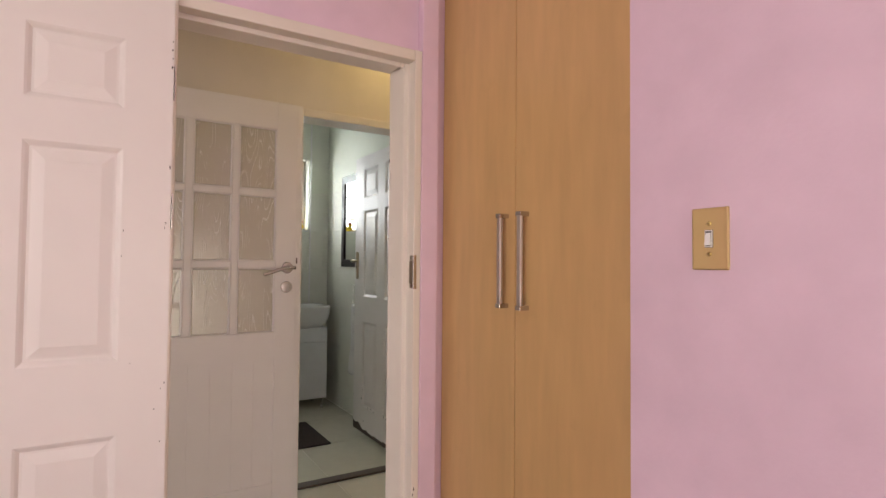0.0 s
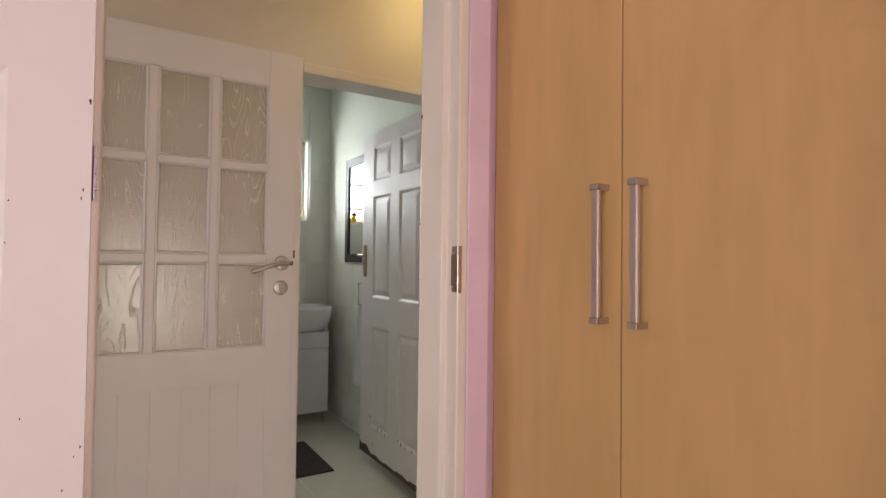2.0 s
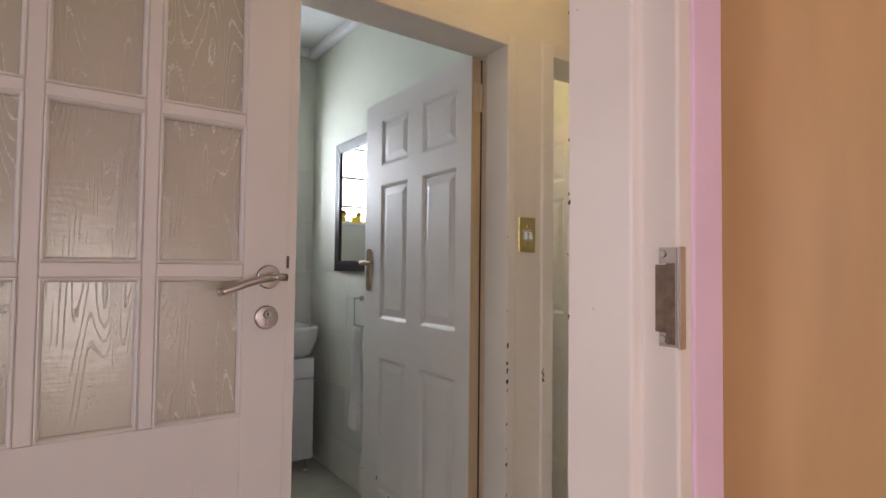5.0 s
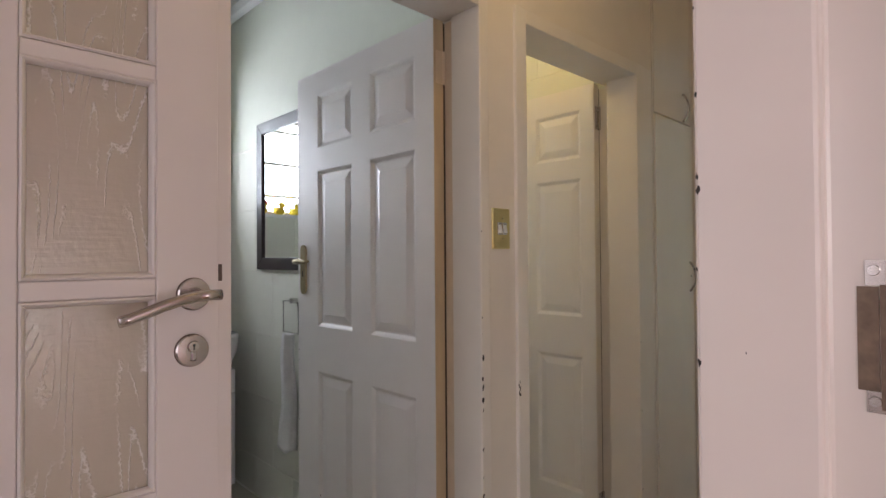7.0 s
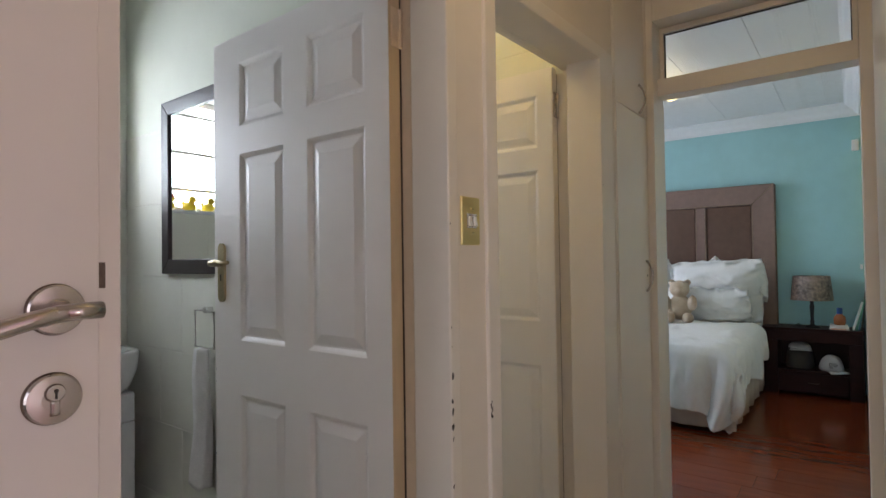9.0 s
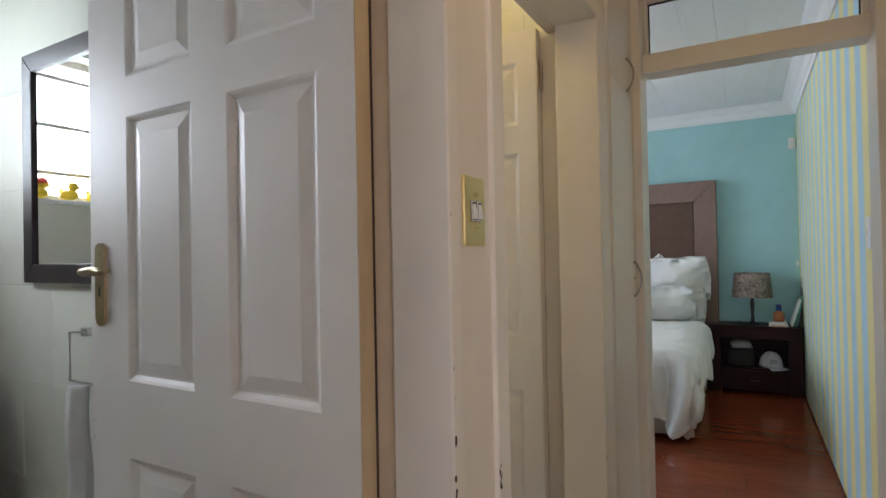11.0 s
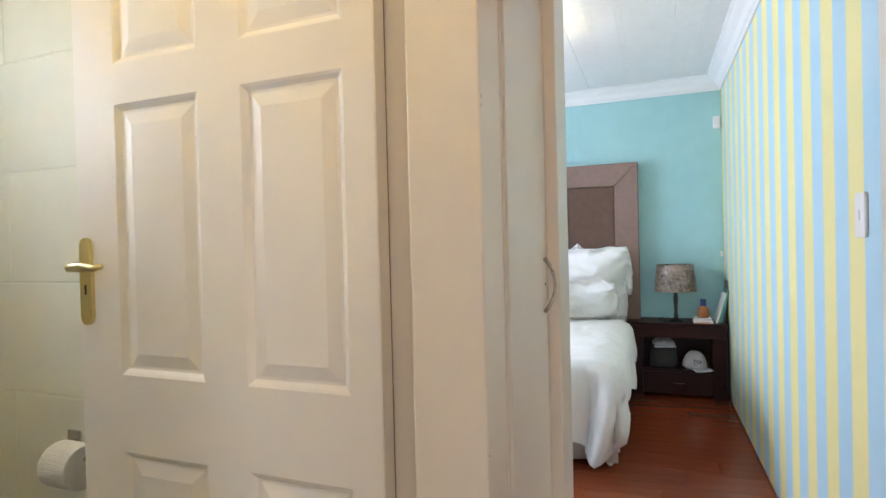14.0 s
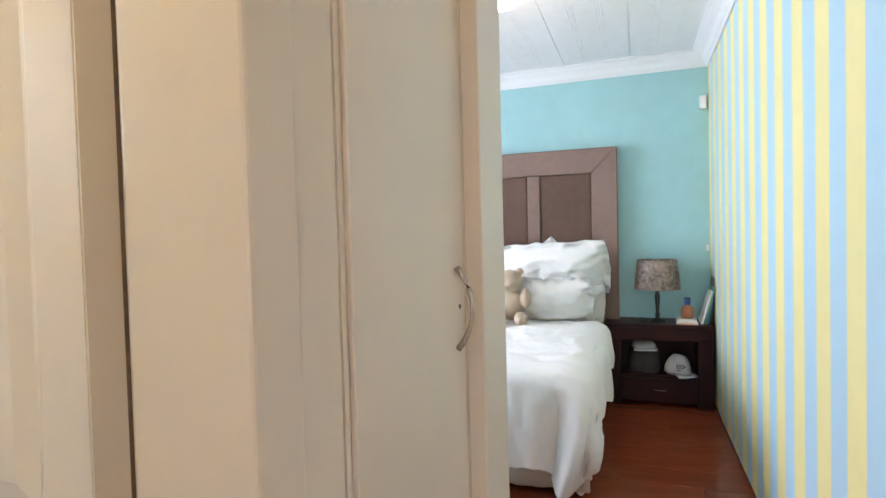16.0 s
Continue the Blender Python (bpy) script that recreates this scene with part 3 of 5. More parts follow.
# ---- doors ----
def panelled_leaf(name, m, width, height, z0, panels, label, mat=DOORWHITE, edge=None):
    """A moulded six-panel leaf, 40 mm thick; hinge at the origin, leaf along +x, faces at y 0 and -0.04."""
    T = 0.04
    door = thing(name, m, label, "door")
    xs = sorted({0, width, *[v for p in panels for v in (p[0], p[1])]})
    zs = sorted({z0, height, *[v for p in panels for v in (p[2], p[3])]})
    bm = bmesh.new()
    for yy in (0.0, -T):
        grid = {(x, z): bm.verts.new((x, yy, z)) for x in xs for z in zs}
        for xa, xb in zip(xs, xs[1:]):
            for za, zb in zip(zs, zs[1:]):
                if any(p[0] - 1e-6 <= xa and xb <= p[1] + 1e-6 and p[2] - 1e-6 <= za and zb <= p[3] + 1e-6 for p in panels):
                    continue
                bm.faces.new((grid[xa, za], grid[xb, za], grid[xb, zb], grid[xa, zb]))
    for xa in (0, width):
        bm.faces.new([bm.verts.new(p) for p in ((xa, 0, z0), (xa, -T, z0), (xa, -T, height), (xa, 0, height))])
    for za in (z0, height):
        bm.faces.new([bm.verts.new(p) for p in ((0, 0, za), (width, 0, za), (width, -T, za), (0, -T, za))])
    bmesh.ops.remove_doubles(bm, verts=bm.verts, dist=1e-5)
    part("leaf", bm, mat, door)
    for x0, x1, za, zb in panels:
        pm = bmesh.new()
        for yy, s in ((0.0, -1), (-T, 1)):
            rings = []
            for inset, depth in ((0, 0), (0.006, 0.003), (0.014, 0.009), (0.020, 0.009), (0.048, 0.0025)):
                rings.append([pm.verts.new((x, yy + s * depth, z)) for x, z in ((x0 + inset, za + inset), (x1 - inset, za + inset), (x1 - inset, zb - inset), (x0 + inset, zb - inset))])
            for a, b in zip(rings, rings[1:]):
                for i in range(4):
                    pm.faces.new((a[i], a[(i + 1) % 4], b[(i + 1) % 4], b[i]))
            pm.faces.new(rings[-1])
        part("panel", pm, mat, door)
    if edge:
        part("hinge_edge", boxes((-0.0025, -0.0002, -T + 0.001, -0.001, z0, height)), edge, door, "yellowed varnished hinge edge of the door" if edge == AGED else "painted hinge edge of the door")
    return door


def hinge(door, z, x=0.0, y=-0.04, mat=STEEL):
    bm = lathe([(0.0065, z), (0.0065, z + 0.1)], 12, centre=(x - 0.004, y, 0))
    for k in (0.02, 0.04, 0.06, 0.08):
        lathe([(0.0075, z + k - 0.002), (0.0075, z + k)], 12, bm, (x - 0.004, y, 0))
    box(bm, x - 0.0045, x - 0.0028, y + 0.004, min(y + 0.032, -0.002), z, z + 0.1)
    for k in (0.02, 0.05, 0.08):
        lathe([(0.004, 0), (0.0042, 0.0018)], 8, bm, (x - 0.006, y + 0.013, z + k), axis="x")
    return part("hinge", bm, mat, door, "painted-over butt hinge" if mat == EDGECREAM else "steel butt hinge with paint marks")


def plate_handle(door, x, z0, z1, y, s, mat, toward):
    """A long-plate lever handle on the face at y; s is the way out of that face."""
    hw = 0.021
    out = []
    for i in range(9):
        a = math.pi * i / 8
        out.append((x + hw * math.cos(a), z1 - 0.02 + 0.02 * math.sin(a)))
    for i in range(9):
        a = math.pi + math.pi * i / 8
        out.append((x + hw * math.cos(a), z0 + 0.02 + 0.02 * math.sin(a)))
    bm = bmesh.new()
    a = [bm.verts.new((p, y, q)) for p, q in out]
    b = [bm.verts.new((x + (p - x) * 0.88, y + s * 0.007, q)) for p, q in out]
    for i in range(len(a)):
        bm.faces.new((a[i], a[(i + 1) % len(a)], b[(i + 1) % len(a)], b[i]))
    bm.faces.new(b)
    plate = part("handle_plate", bm, mat, door, "brass long-plate lever handle")
    zc = z1 - 0.068
    part("lever", tube([(x, y, zc), (x, y + s * 0.045, zc), (x + toward * 0.012, y + s * 0.052, zc + 0.001), (x + toward * 0.05, y + s * 0.052, zc + 0.006), (x + toward * 0.085, y + s * 0.050, zc - 0.001), (x + toward * 0.108, y + s * 0.046, zc + 0.004)], [0.010, 0.009, 0.009, 0.008, 0.0075, 0.006], 12, flat=1.0), mat, plate, smooth=True)
    part("keyhole", boxes((x - 0.003, x + 0.003, y + s * 0.0073 - 0.0002, y + s * 0.0073 + 0.0002, z0 + 0.07, z0 + 0.092)), DARK, plate)
    for k in (z0 + 0.012, z1 - 0.012):
        part("screw", lathe([(0.0035, 0), (0.003, 0.0015)], 10, centre=(x, y + s * 0.007, k), axis="y"), mat, plate)
    return plate


def specks(name, host_parent, spots, plane, label):
    """Small chips where the paint has come off."""
    bm = bmesh.new()
    rnd = random.Random(len(spots) * 7 + 1)
    for a, b, r in spots:
        vs = []
        n = 9
        r *= 0.72
        lean_ = rnd.uniform(0.5, 1.0)
        for i in range(n):
            t = 2 * math.pi * i / n
            q = r * rnd.uniform(0.4, 1.25)
            vs.append(bm.verts.new(plane(a + q * math.cos(t) * 0.7 * lean_, b + q * math.sin(t) * 1.15)))
        bm.faces.new(vs)
    if host_parent:
        return part(name, bm, DARK, host_parent, label)
    return tagged(mesh_object(name, bm, DARK), label, "paint chip", kind="structure")


def six(xa, xb, xc, xd, rows):
    return [(p, q, za, zb) for p, q in ((xa, xb), (xc, xd)) for za, zb in rows]


ROWS3 = ((0.245, 0.835), (1.008, 1.610), (1.700, 1.908))
bath_door = panelled_leaf("bathroom_door", pose(1.605, 2.893, 0, 0, 0, 90), 0.81, 1.998, 0.065, six(0.085, 0.320, 0.428, 0.660, ROWS3),
                          "open white six-panel bathroom door with worn, chipped lower corner", edge=AGED)
hinge(bath_door, 1.80, mat=EDGECREAM)
hinge(bath_door, 0.22, mat=EDGECREAM)
plate_handle(bath_door, 0.763, 1.128, 1.324, 0.0, 1, OLDBRASS, -1)
plate_handle(bath_door, 0.763, 1.128, 1.324, -0.04, -1, OLDBRASS, -1)
specks("paint_chip", bath_door, [(0.66, 0.30, 0.012), (0.645, 0.36, 0.007), (0.55, 0.252, 0.016), (0.50, 0.255, 0.014), (0.46, 0.25, 0.010), (0.30, 0.258, 0.014), (0.26, 0.252, 0.016), (0.21, 0.25, 0.012), (0.14, 0.25, 0.012), (0.70, 0.17, 0.008), (0.62, 0.15, 0.006), (0.803, 0.9, 0.005), (0.804, 0.86, 0.004), (0.805, 0.62, 0.005), (0.804, 0.3, 0.007)],
       lambda a, b: (a, 0.0006, b), "chipped paint at the foot of the door")
sw = bmesh.new()
rnd = random.Random(5)
prev = None
for i in range(28):
    x = 0.81 * i / 27
    zt = 0.085 + 0.014 * rnd.random() + (0.030 if x > 0.68 else 0.0)
    cur = [sw.verts.new((x, 0.0009, 0.066)), sw.verts.new((x, 0.0009, zt))]
    if prev:
        sw.faces.new((prev[0], cur[0], cur[1], prev[1]))
    prev = cur
part("swollen_bottom", sw, WOODSHADE, bath_door, "bare rotten wood along the bottom of the door")

toilet_door = panelled_leaf("toilet_door", pose(2.55, 2.904, 0, 0, 0, 90), 0.781, 2.008, 0.02, six(0.064, 0.301, 0.411, 0.653, ROWS3),
                            "open cream-white six-panel toilet door with brass handle", edge=FRAMECREAM)
hinge(toilet_door, 1.812)
hinge(toilet_door, 0.17)
plate_handle(toilet_door, 0.753, 1.117, 1.317, 0.0, 1, BRASS, -1)
plate_handle(toilet_door, 0.753, 1.117, 1.317, -0.04, -1, BRASS, -1)

room_door = panelled_leaf("bedroom_door", pose(0.238, 1.715, 0, 0, 0, 180), 0.76, 1.985, 0.02, six(0.118, 0.336, 0.445, 0.663, ((0.205, 0.772), (0.968, 1.541), (1.650, 1.842))),
                          "white six-panel bedroom door folded back against the wall")
hinge(room_door, 1.70, 0.0, -0.04, CHROME)
hinge(room_door, 1.33, 0.0, -0.04, CHROME)
hinge(room_door, 0.2, 0.0, -0.04, CHROME)
specks("paint_chip", room_door, [(0.003, 1.86, 0.004), (0.004, 1.835, 0.005), (0.003, 1.81, 0.004), (0.004, 1.785, 0.005), (0.004, 1.50, 0.006), (0.012, 1.345, 0.006), (0.014, 1.33, 0.004), (0.113, 1.32, 0.004), (0.116, 1.25, 0.003), (0.09, 0.96, 0.003), (0.006, 0.90, 0.004), (0.015, 0.885, 0.003), (0.03, 0.83, 0.003), (0.014, 0.74, 0.003)],
       lambda a, b: (a, 0.0006, b), "small paint chips on the hinge stile")
bedroom_two_door = panelled_leaf("bedroom_door", pose(3.262, 2.70, 0, 0, 0, 62), 0.74, 1.975, 0.02, six(0.10, 0.32, 0.42, 0.64, ROWS3), "white six-panel door opened into the turquoise bedroom")

# the glazed door, folded back against the passage wall
GY, GX0, GX1 = 2.69, 0.115, 0.880
glazed = thing("glazed_door", pose(0, 0, 0), "white painted stable-style door with nine patterned glass panes, folded back", "door")
ya, yb = 2.65, 2.69
cols = [(0.207, 0.367), (0.398, 0.566), (0.594, 0.768)]
rows_ = [(0.903, 1.213), (1.243, 1.558), (1.583, 1.885)]
part("stile", boxes((GX0, cols[0][0], ya, yb, 0.012, 2.015)), DOORWHITE, glazed, bevel=0.002)
part("stile", boxes((cols[2][1], 0.866, ya, yb, 0.012, 2.015)), DOORWHITE, glazed, bevel=0.002)
part("rebate", boxes((0.8662, 0.891, ya + 0.006, yb, 0.0125, 2.0145)), DOORWHITE, glazed, bevel=0.002)
part("top_rail", boxes((cols[0][0], cols[2][1], ya + 0.0006, yb, rows_[2][1], 2.0145)), DOORWHITE, glazed)
part("middle_rail", boxes((cols[0][0], cols[2][1], ya + 0.0006, yb, 0.780, rows_[0][0])), DOORWHITE, glazed)
part("bottom_rail", boxes((cols[0][0], cols[2][1], ya + 0.0006, yb, 0.0125, 0.190)), DOORWHITE, glazed)
for a, b in ((cols[0][1], cols[1][0]), (cols[1][1], cols[2][0])):
    part("muntin", boxes((a, b, ya + 0.003, yb - 0.003, rows_[0][0], rows_[2][1])), DOORWHITE, glazed, bevel=0.003)
for k in (0, 1):
    for c in cols:
        part("muntin", boxes((c[0], c[1], ya + 0.003, yb - 0.003, rows_[k][1], rows_[k + 1][0])), DOORWHITE, glazed, bevel=0.003)
for c in cols:
    for r in rows_:
        bm = bmesh.new()
        for yy, s in ((ya + 0.003, 1), (yb - 0.003, -1)):
            rings = [[bm.verts.new((x, yy + s * d, z)) for x, z in ((c[0] + i, r[0] + i), (c[1] - i, r[0] + i), (c[1] - i, r[1] - i), (c[0] + i, r[1] - i))] for i, d in ((0, 0), (0.003, -0.002), (0.006, 0.001), (0.009, 0.010))]
            for a, b in zip(rings, rings[1:]):
                for i in range(4):
                    bm.faces.new((a[i], a[(i + 1) % 4], b[(i + 1) % 4], b[i]))
        part("glazing_bead", bm, DOORWHITE, glazed)
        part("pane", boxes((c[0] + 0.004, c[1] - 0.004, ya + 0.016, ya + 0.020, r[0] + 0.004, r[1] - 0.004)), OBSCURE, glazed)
part("backing", boxes((cols[0][0], cols[2][1], ya + 0.0075, yb - 0.0075, 0.190, 0.780)), DOORWHITE, glazed)
bw = (cols[2][1] - cols[0][0]) / 6
for i in range(6):
    x = cols[0][0] + i * bw
    part("board", boxes((x + 0.0001, x + bw - 0.0001, ya + 0.006, yb - 0.006, 0.190, 0.780)), DOORWHITE, glazed, bevel=0.0016)
part("lock_face", boxes((0.8675, 0.8740, ya + 0.0050, ya + 0.0064, 1.234, 1.263)), SLOT, glazed)


def rose(cx, cz, label):
    r = part("rose", lathe([(0.0262, 0.0005), (0.0262, 0.0065), (0.0245, 0.0085), (0.012, 0.0092)], 40, centre=(cx, ya, cz), axis="y"), STEEL, glazed, label)
    part("rim", lathe([(0.0274, -0.0005), (0.0274, 0.0012), (0.0262, 0.0018)], 40, centre=(cx, ya, cz), axis="y"), SLOT, r)
    return r


r1 = rose(0.824, 1.214, "round brushed-steel rose")
bpts = [(dx + 0.824, ya - dy, dz + 1.214) for dx, dy, dz in ((0, 0.008, 0), (0, 0.040, 0), (-0.002, 0.050, -0.0005), (-0.013, 0.054, -0.001), (-0.038, 0.054, -0.006), (-0.063, 0.054, -0.013), (-0.083, 0.054, -0.0205), (-0.108, 0.054, -0.029), (-0.122, 0.054, -0.032))]
part("lever", tube(bpts, 0.0088, 14), STEEL, r1, "curved brushed-steel lever", smooth=True)
part("lever_end", tube([(0.808, ya - 0.054, 1.213), (0.831, ya - 0.054, 1.2142), (0.849, ya - 0.053, 1.2142)], 0.0088, 14), STEEL, r1, smooth=True)
r2 = rose(0.821, 1.121, "round brushed-steel key rose")
part("cylinder_gap", lathe([(0.0096, 0.0085), (0.0096, 0.0097)], 24, centre=(0.821, ya, 1.128), axis="y"), SLOT, r2)
part("cylinder", lathe([(0.0085, 0.009), (0.0085, 0.0125), (0.0075, 0.013)], 24, centre=(0.821, ya, 1.128), axis="y"), CHROME, r2)
part("cylinder_gap", boxes((0.8157, 0.8263, ya - 0.0096, ya - 0.006, 1.1035, 1.121)), SLOT, r2, bevel=0.002)
part("cylinder_body", boxes((0.8166, 0.8254, ya - 0.012, ya - 0.006, 1.1045, 1.1205)), CHROME, r2, bevel=0.003)
part("keyhole", lathe([(0.0022, 0.0129), (0.0022, 0.0134)], 12, centre=(0.821, ya, 1.1305), axis="y"), DARK, r2)
part("keyhole", boxes((0.8200, 0.8220, ya - 0.0135, ya - 0.0131, 1.1225, 1.1305)), DARK, r2)

# strike plate on the first frame
strike = thing("strike_plate", pose(0, 0, 0.004), "chrome strike plate in the door frame", "strike plate")
FX = 1.041
part("plate", boxes((FX - 0.0015, FX - 0.0002, 1.7665, 1.7900, 1.244, 1.264), (FX - 0.0015, FX - 0.0002, 1.7665, 1.7900, 1.143, 1.160), (FX - 0.0015, FX - 0.0002, 1.7665, 1.7685, 1.160, 1.244)), STEEL, strike)
part("lip", boxes((FX - 0.0020, FX + 0.0115, 1.7618, 1.7648, 1.141, 1.265)), CHROME, strike, "bright chrome lip folded round the frame", bevel=0.0012)
part("recess", boxes((FX - 0.0010, FX - 0.0003, 1.7815, 1.7955, 1.160, 1.243)), RUSTSHADE, strike, "open brown mortise beside the plate")
# the plate's dark brown reflection, painted as a thin brown box
part("worn_face", boxes((FX - 0.0019, FX - 0.0002, 1.7687, 1.7806, 1.146, 1.2445)), RUSTSHADE, strike, "dark brown reflection painted on the chrome face")
for k in (1.152, 1.256):
    part("screw", lathe([(0.0045, 0), (0.004, -0.002)], 12, centre=(FX - 0.0016, 1.7845, k), axis="x"), CHROME, strike)
specks("frame_chips", None, [(1.904, 1.345, 0.004), (1.903, 1.332, 0.006), (1.905, 1.26, 0.0025), (1.904, 1.175, 0.005), (1.905, 1.60, 0.003), (1.902, 1.635, 0.009), (1.905, 1.665, 0.003), (1.905, 1.70, 0.003), (1.904, 1.42, 0.004), (1.905, 1.50, 0.0025), (1.867, 1.188, 0.002), (1.892, 1.60, 0.002)],
       lambda a, b: (1.0055 + (1.907 - a) * 0.17 - 0.0004, a + 0.002, b), "dark chips in the cream paint of the first frame")
specks("frame_chips", None, [(1.636, 1.345, 0.0035), (1.636, 1.10, 0.005), (1.637, 1.055, 0.0035), (1.638, 0.985, 0.016), (1.637, 0.93, 0.009), (1.638, 0.905, 0.013), (1.637, 0.87, 0.014), (1.638, 0.84, 0.007), (1.637, 0.73, 0.009), (1.636, 0.65, 0.007), (1.637, 0.60, 0.010), (1.637, 0.5, 0.009), (1.637, 0.42, 0.006), (1.637, 0.36, 0.012), (1.637, 0.25, 0.008)],
       lambda a, b: (a, PN - 0.0066, b), "chipped paint along the passage door frames")
specks("frame_chips", None, [(1.796, 0.893, 0.006), (1.792, 0.884, 0.009), (1.798, 0.874, 0.012), (1.793, 0.862, 0.010), (1.799, 0.855, 0.008)],
       lambda a, b: (a, PN - 0.0138, b), "cluster of dark chips on the toilet door frame")
specks("frame_chips", None, [(2.537, 1.525, 0.006), (2.536, 1.51, 0.004), (2.537, 0.93, 0.004), (2.538, 0.66, 0.005), (2.537, 0.60, 0.004), (2.538, 0.35, 0.006)],
       lambda a, b: (a + 0.01, PN - 0.0335, b), "small chips on the toilet door frame")
specks("frame_chips", None, [(1.052, 0.42, 0.010), (1.047, 0.40, 0.007), (1.053, 0.36, 0.012), (1.047, 0.33, 0.008), (1.052, 0.28, 0.010), (1.047, 0.25, 0.007)],
       lambda a, b: (a, 1.7644, b), "chipped paint low on the first door frame")

structure("door_stop", boxes((1.6522, 1.6538, 2.8455, 2.910, 0, 1.99)), EDGECREAM, 0.001)
# dark strips paint the shade in the hinge gaps, with their rusty brown
structure("rebate_joint", boxes((1.6456, 1.6519, 2.8912, 2.8925, 0, 1.99)), WOODSHADE)
structure("rebate_joint", boxes((2.5884, 2.5946, 2.9022, 2.9035, 0, 1.99)), RUSTSHADE)
lean(structure("door_stop", boxes((2.5950, 2.6015, 2.8605, 2.945, 0, 1.99)), FRAMECREAM, 0.001))

# ---- wardrobe ----
WX = 1.185
wardrobe = thing("wardrobe", pose(0, 0, 0), "tall built-in wardrobe with maple-look doors and steel bar handles", "wardrobe")
part("carcass", boxes((WX + 0.019, 1.758, 0.874, 0.892, 0.08, 2.42), (WX + 0.019, 1.758, 1.78, 1.798, 0.08, 2.42), (WX + 0.019, 1.758, 0.892, 1.78, 2.402, 2.42), (WX + 0.019, 1.758, 0.892, 1.78, 0.08, 0.10), (WX + 0.05, WX + 0.068, 0.874, 1.798, 0, 0.078), (1.74, 1.758, 0.892, 1.78, 0.10, 2.402)), MAPLE, wardrobe)
wd1 = part("wardrobe_door", boxes((WX, WX + 0.018, 1.3580, 1.797, 0.09, 2.415)), MAPLE, wardrobe, bevel=0.0025)
wd2 = part("wardrobe_door", boxes((WX - 0.001, WX + 0.017, 0.875, 1.3540, 0.09, 2.415)), MAPLE, wardrobe, bevel=0.0025)


def bar_handle(y, parent):
    bm = boxes((WX - 0.034, WX - 0.022, y - 0.0095, y + 0.0095, 1.105, 1.392))
    h = part("bar_handle", bm, BARSTEEL, parent, "brushed-steel bar handle", bevel=0.003)
    for z in (1.098, 1.385):
        part("handle_foot", boxes((WX - 0.037, WX, y - 0.0115, y + 0.0115, z, z + 0.014)), STEEL, h, bevel=0.0015)


bar_handle(1.400, wd1)
bar_handle(1.300, wd2)

# ---- switches ----
def switch_plate(name, m, w, h, rockers, label, mat=BRASS):
    """A cover plate in the local x-z plane, its face toward -y."""
    t = thing(name, m, label, "light switch")
    def ring(cx, cz, r, d, bm):
        pts = []
        for qx, qz, a0 in ((1, 1, 0), (-1, 1, 90), (-1, -1, 180), (1, -1, 270)):
            for k in range(5):
                t_ = radians(a0 + 22.5 * k)
                pts.append(bm.verts.new((qx * (cx - r) + r * math.cos(t_), -d, qz * (cz - r) + r * math.sin(t_))))
        return pts
    bm = bmesh.new()
    rings = [ring(w / 2 - i_, h / 2 - i_, 0.003, d, bm) for i_, d in ((0, 0), (0, 0.0032), (0.0007, 0.0050), (0.0020, 0.0062), (0.0045, 0.0066))]
    for r, s in zip(rings, rings[1:]):
        for i in range(len(r)):
            bm.faces.new((r[i], r[(i + 1) % len(r)], s[(i + 1) % len(r)], s[i]))
    bm.faces.new(rings[-1])
    part("cover", bm, mat, t)
    for x in rockers:
        part("surround_edge", boxes((x - 0.0088, x + 0.0088, -0.0082, -0.006, -0.0180, 0.0180)), SLOT, t)
        part("rocker_surround", boxes((x - 0.0080, x + 0.0080, -0.0094, -0.006, -0.0172, 0.0172)), WHITEPLASTIC, t)
        part("rocker_gap", boxes((x - 0.0064, x + 0.0064, -0.0097, -0.0090, -0.0150, 0.0150)), DARK, t)
        bm = bmesh.new()
        v = [bm.verts.new(p) for p in ((x - 0.0058, -0.009, -0.0138), (x + 0.0058, -0.009, -0.0138), (x + 0.0058, -0.009, 0.0120), (x - 0.0058, -0.009, 0.0120), (x - 0.0058, -0.0150, -0.0128), (x + 0.0058, -0.0150, -0.0128), (x + 0.0050, -0.0100, 0.0120), (x - 0.0050, -0.0100, 0.0120))]
        for q in ((4, 5, 6, 7), (0, 1, 5, 4), (1, 2, 6, 5), (2, 3, 7, 6), (3, 0, 4, 7)):
            bm.faces.new([v[i] for i in q])
        part("rocker", bm, WHITEPLASTIC, t)
    for z in (-h * 0.245, h * 0.245):
        part("screw", lathe([(0.0046, 0.0068), (0.0044, 0.0085), (0.0034, 0.0100), (0.0016, 0.0107)], 16, centre=(0, 0, z), axis="y"), mat, t, smooth=True)
        part("slot", boxes((-0.0042, 0.0042, -0.0109, -0.0098, z - 0.0004, z + 0.0004)), DARK, t)
    return t


switch_plate("light_switch", pose(W1 - 0.0005, 0.672, 1.291, 0, 0, -90), 0.078, 0.126, (0.0,), "square brass plate with one white rocker on the pink wall")
switch_plate("light_switch", pose(1.7245, PN - 0.0005, 1.3545, 0, 0, 0), 0.078, 0.120, (-0.0110, 0.0110), "polished brass plate with two white rockers between two doorways")
ws = thing("light_switch", pose(3.497, 1.905, 1.334, 0, 0, 180), "white plastic switch on the striped wall", "light switch")
part("cover", boxes((-0.037, 0.037, -0.010, 0, -0.062, 0.062)), WHITEPLASTIC, ws, bevel=0.003)
part("rocker", boxes((-0.006, 0.006, -0.013, -0.0098, -0.014, 0.014)), WHITEPLASTIC, ws, bevel=0.001)

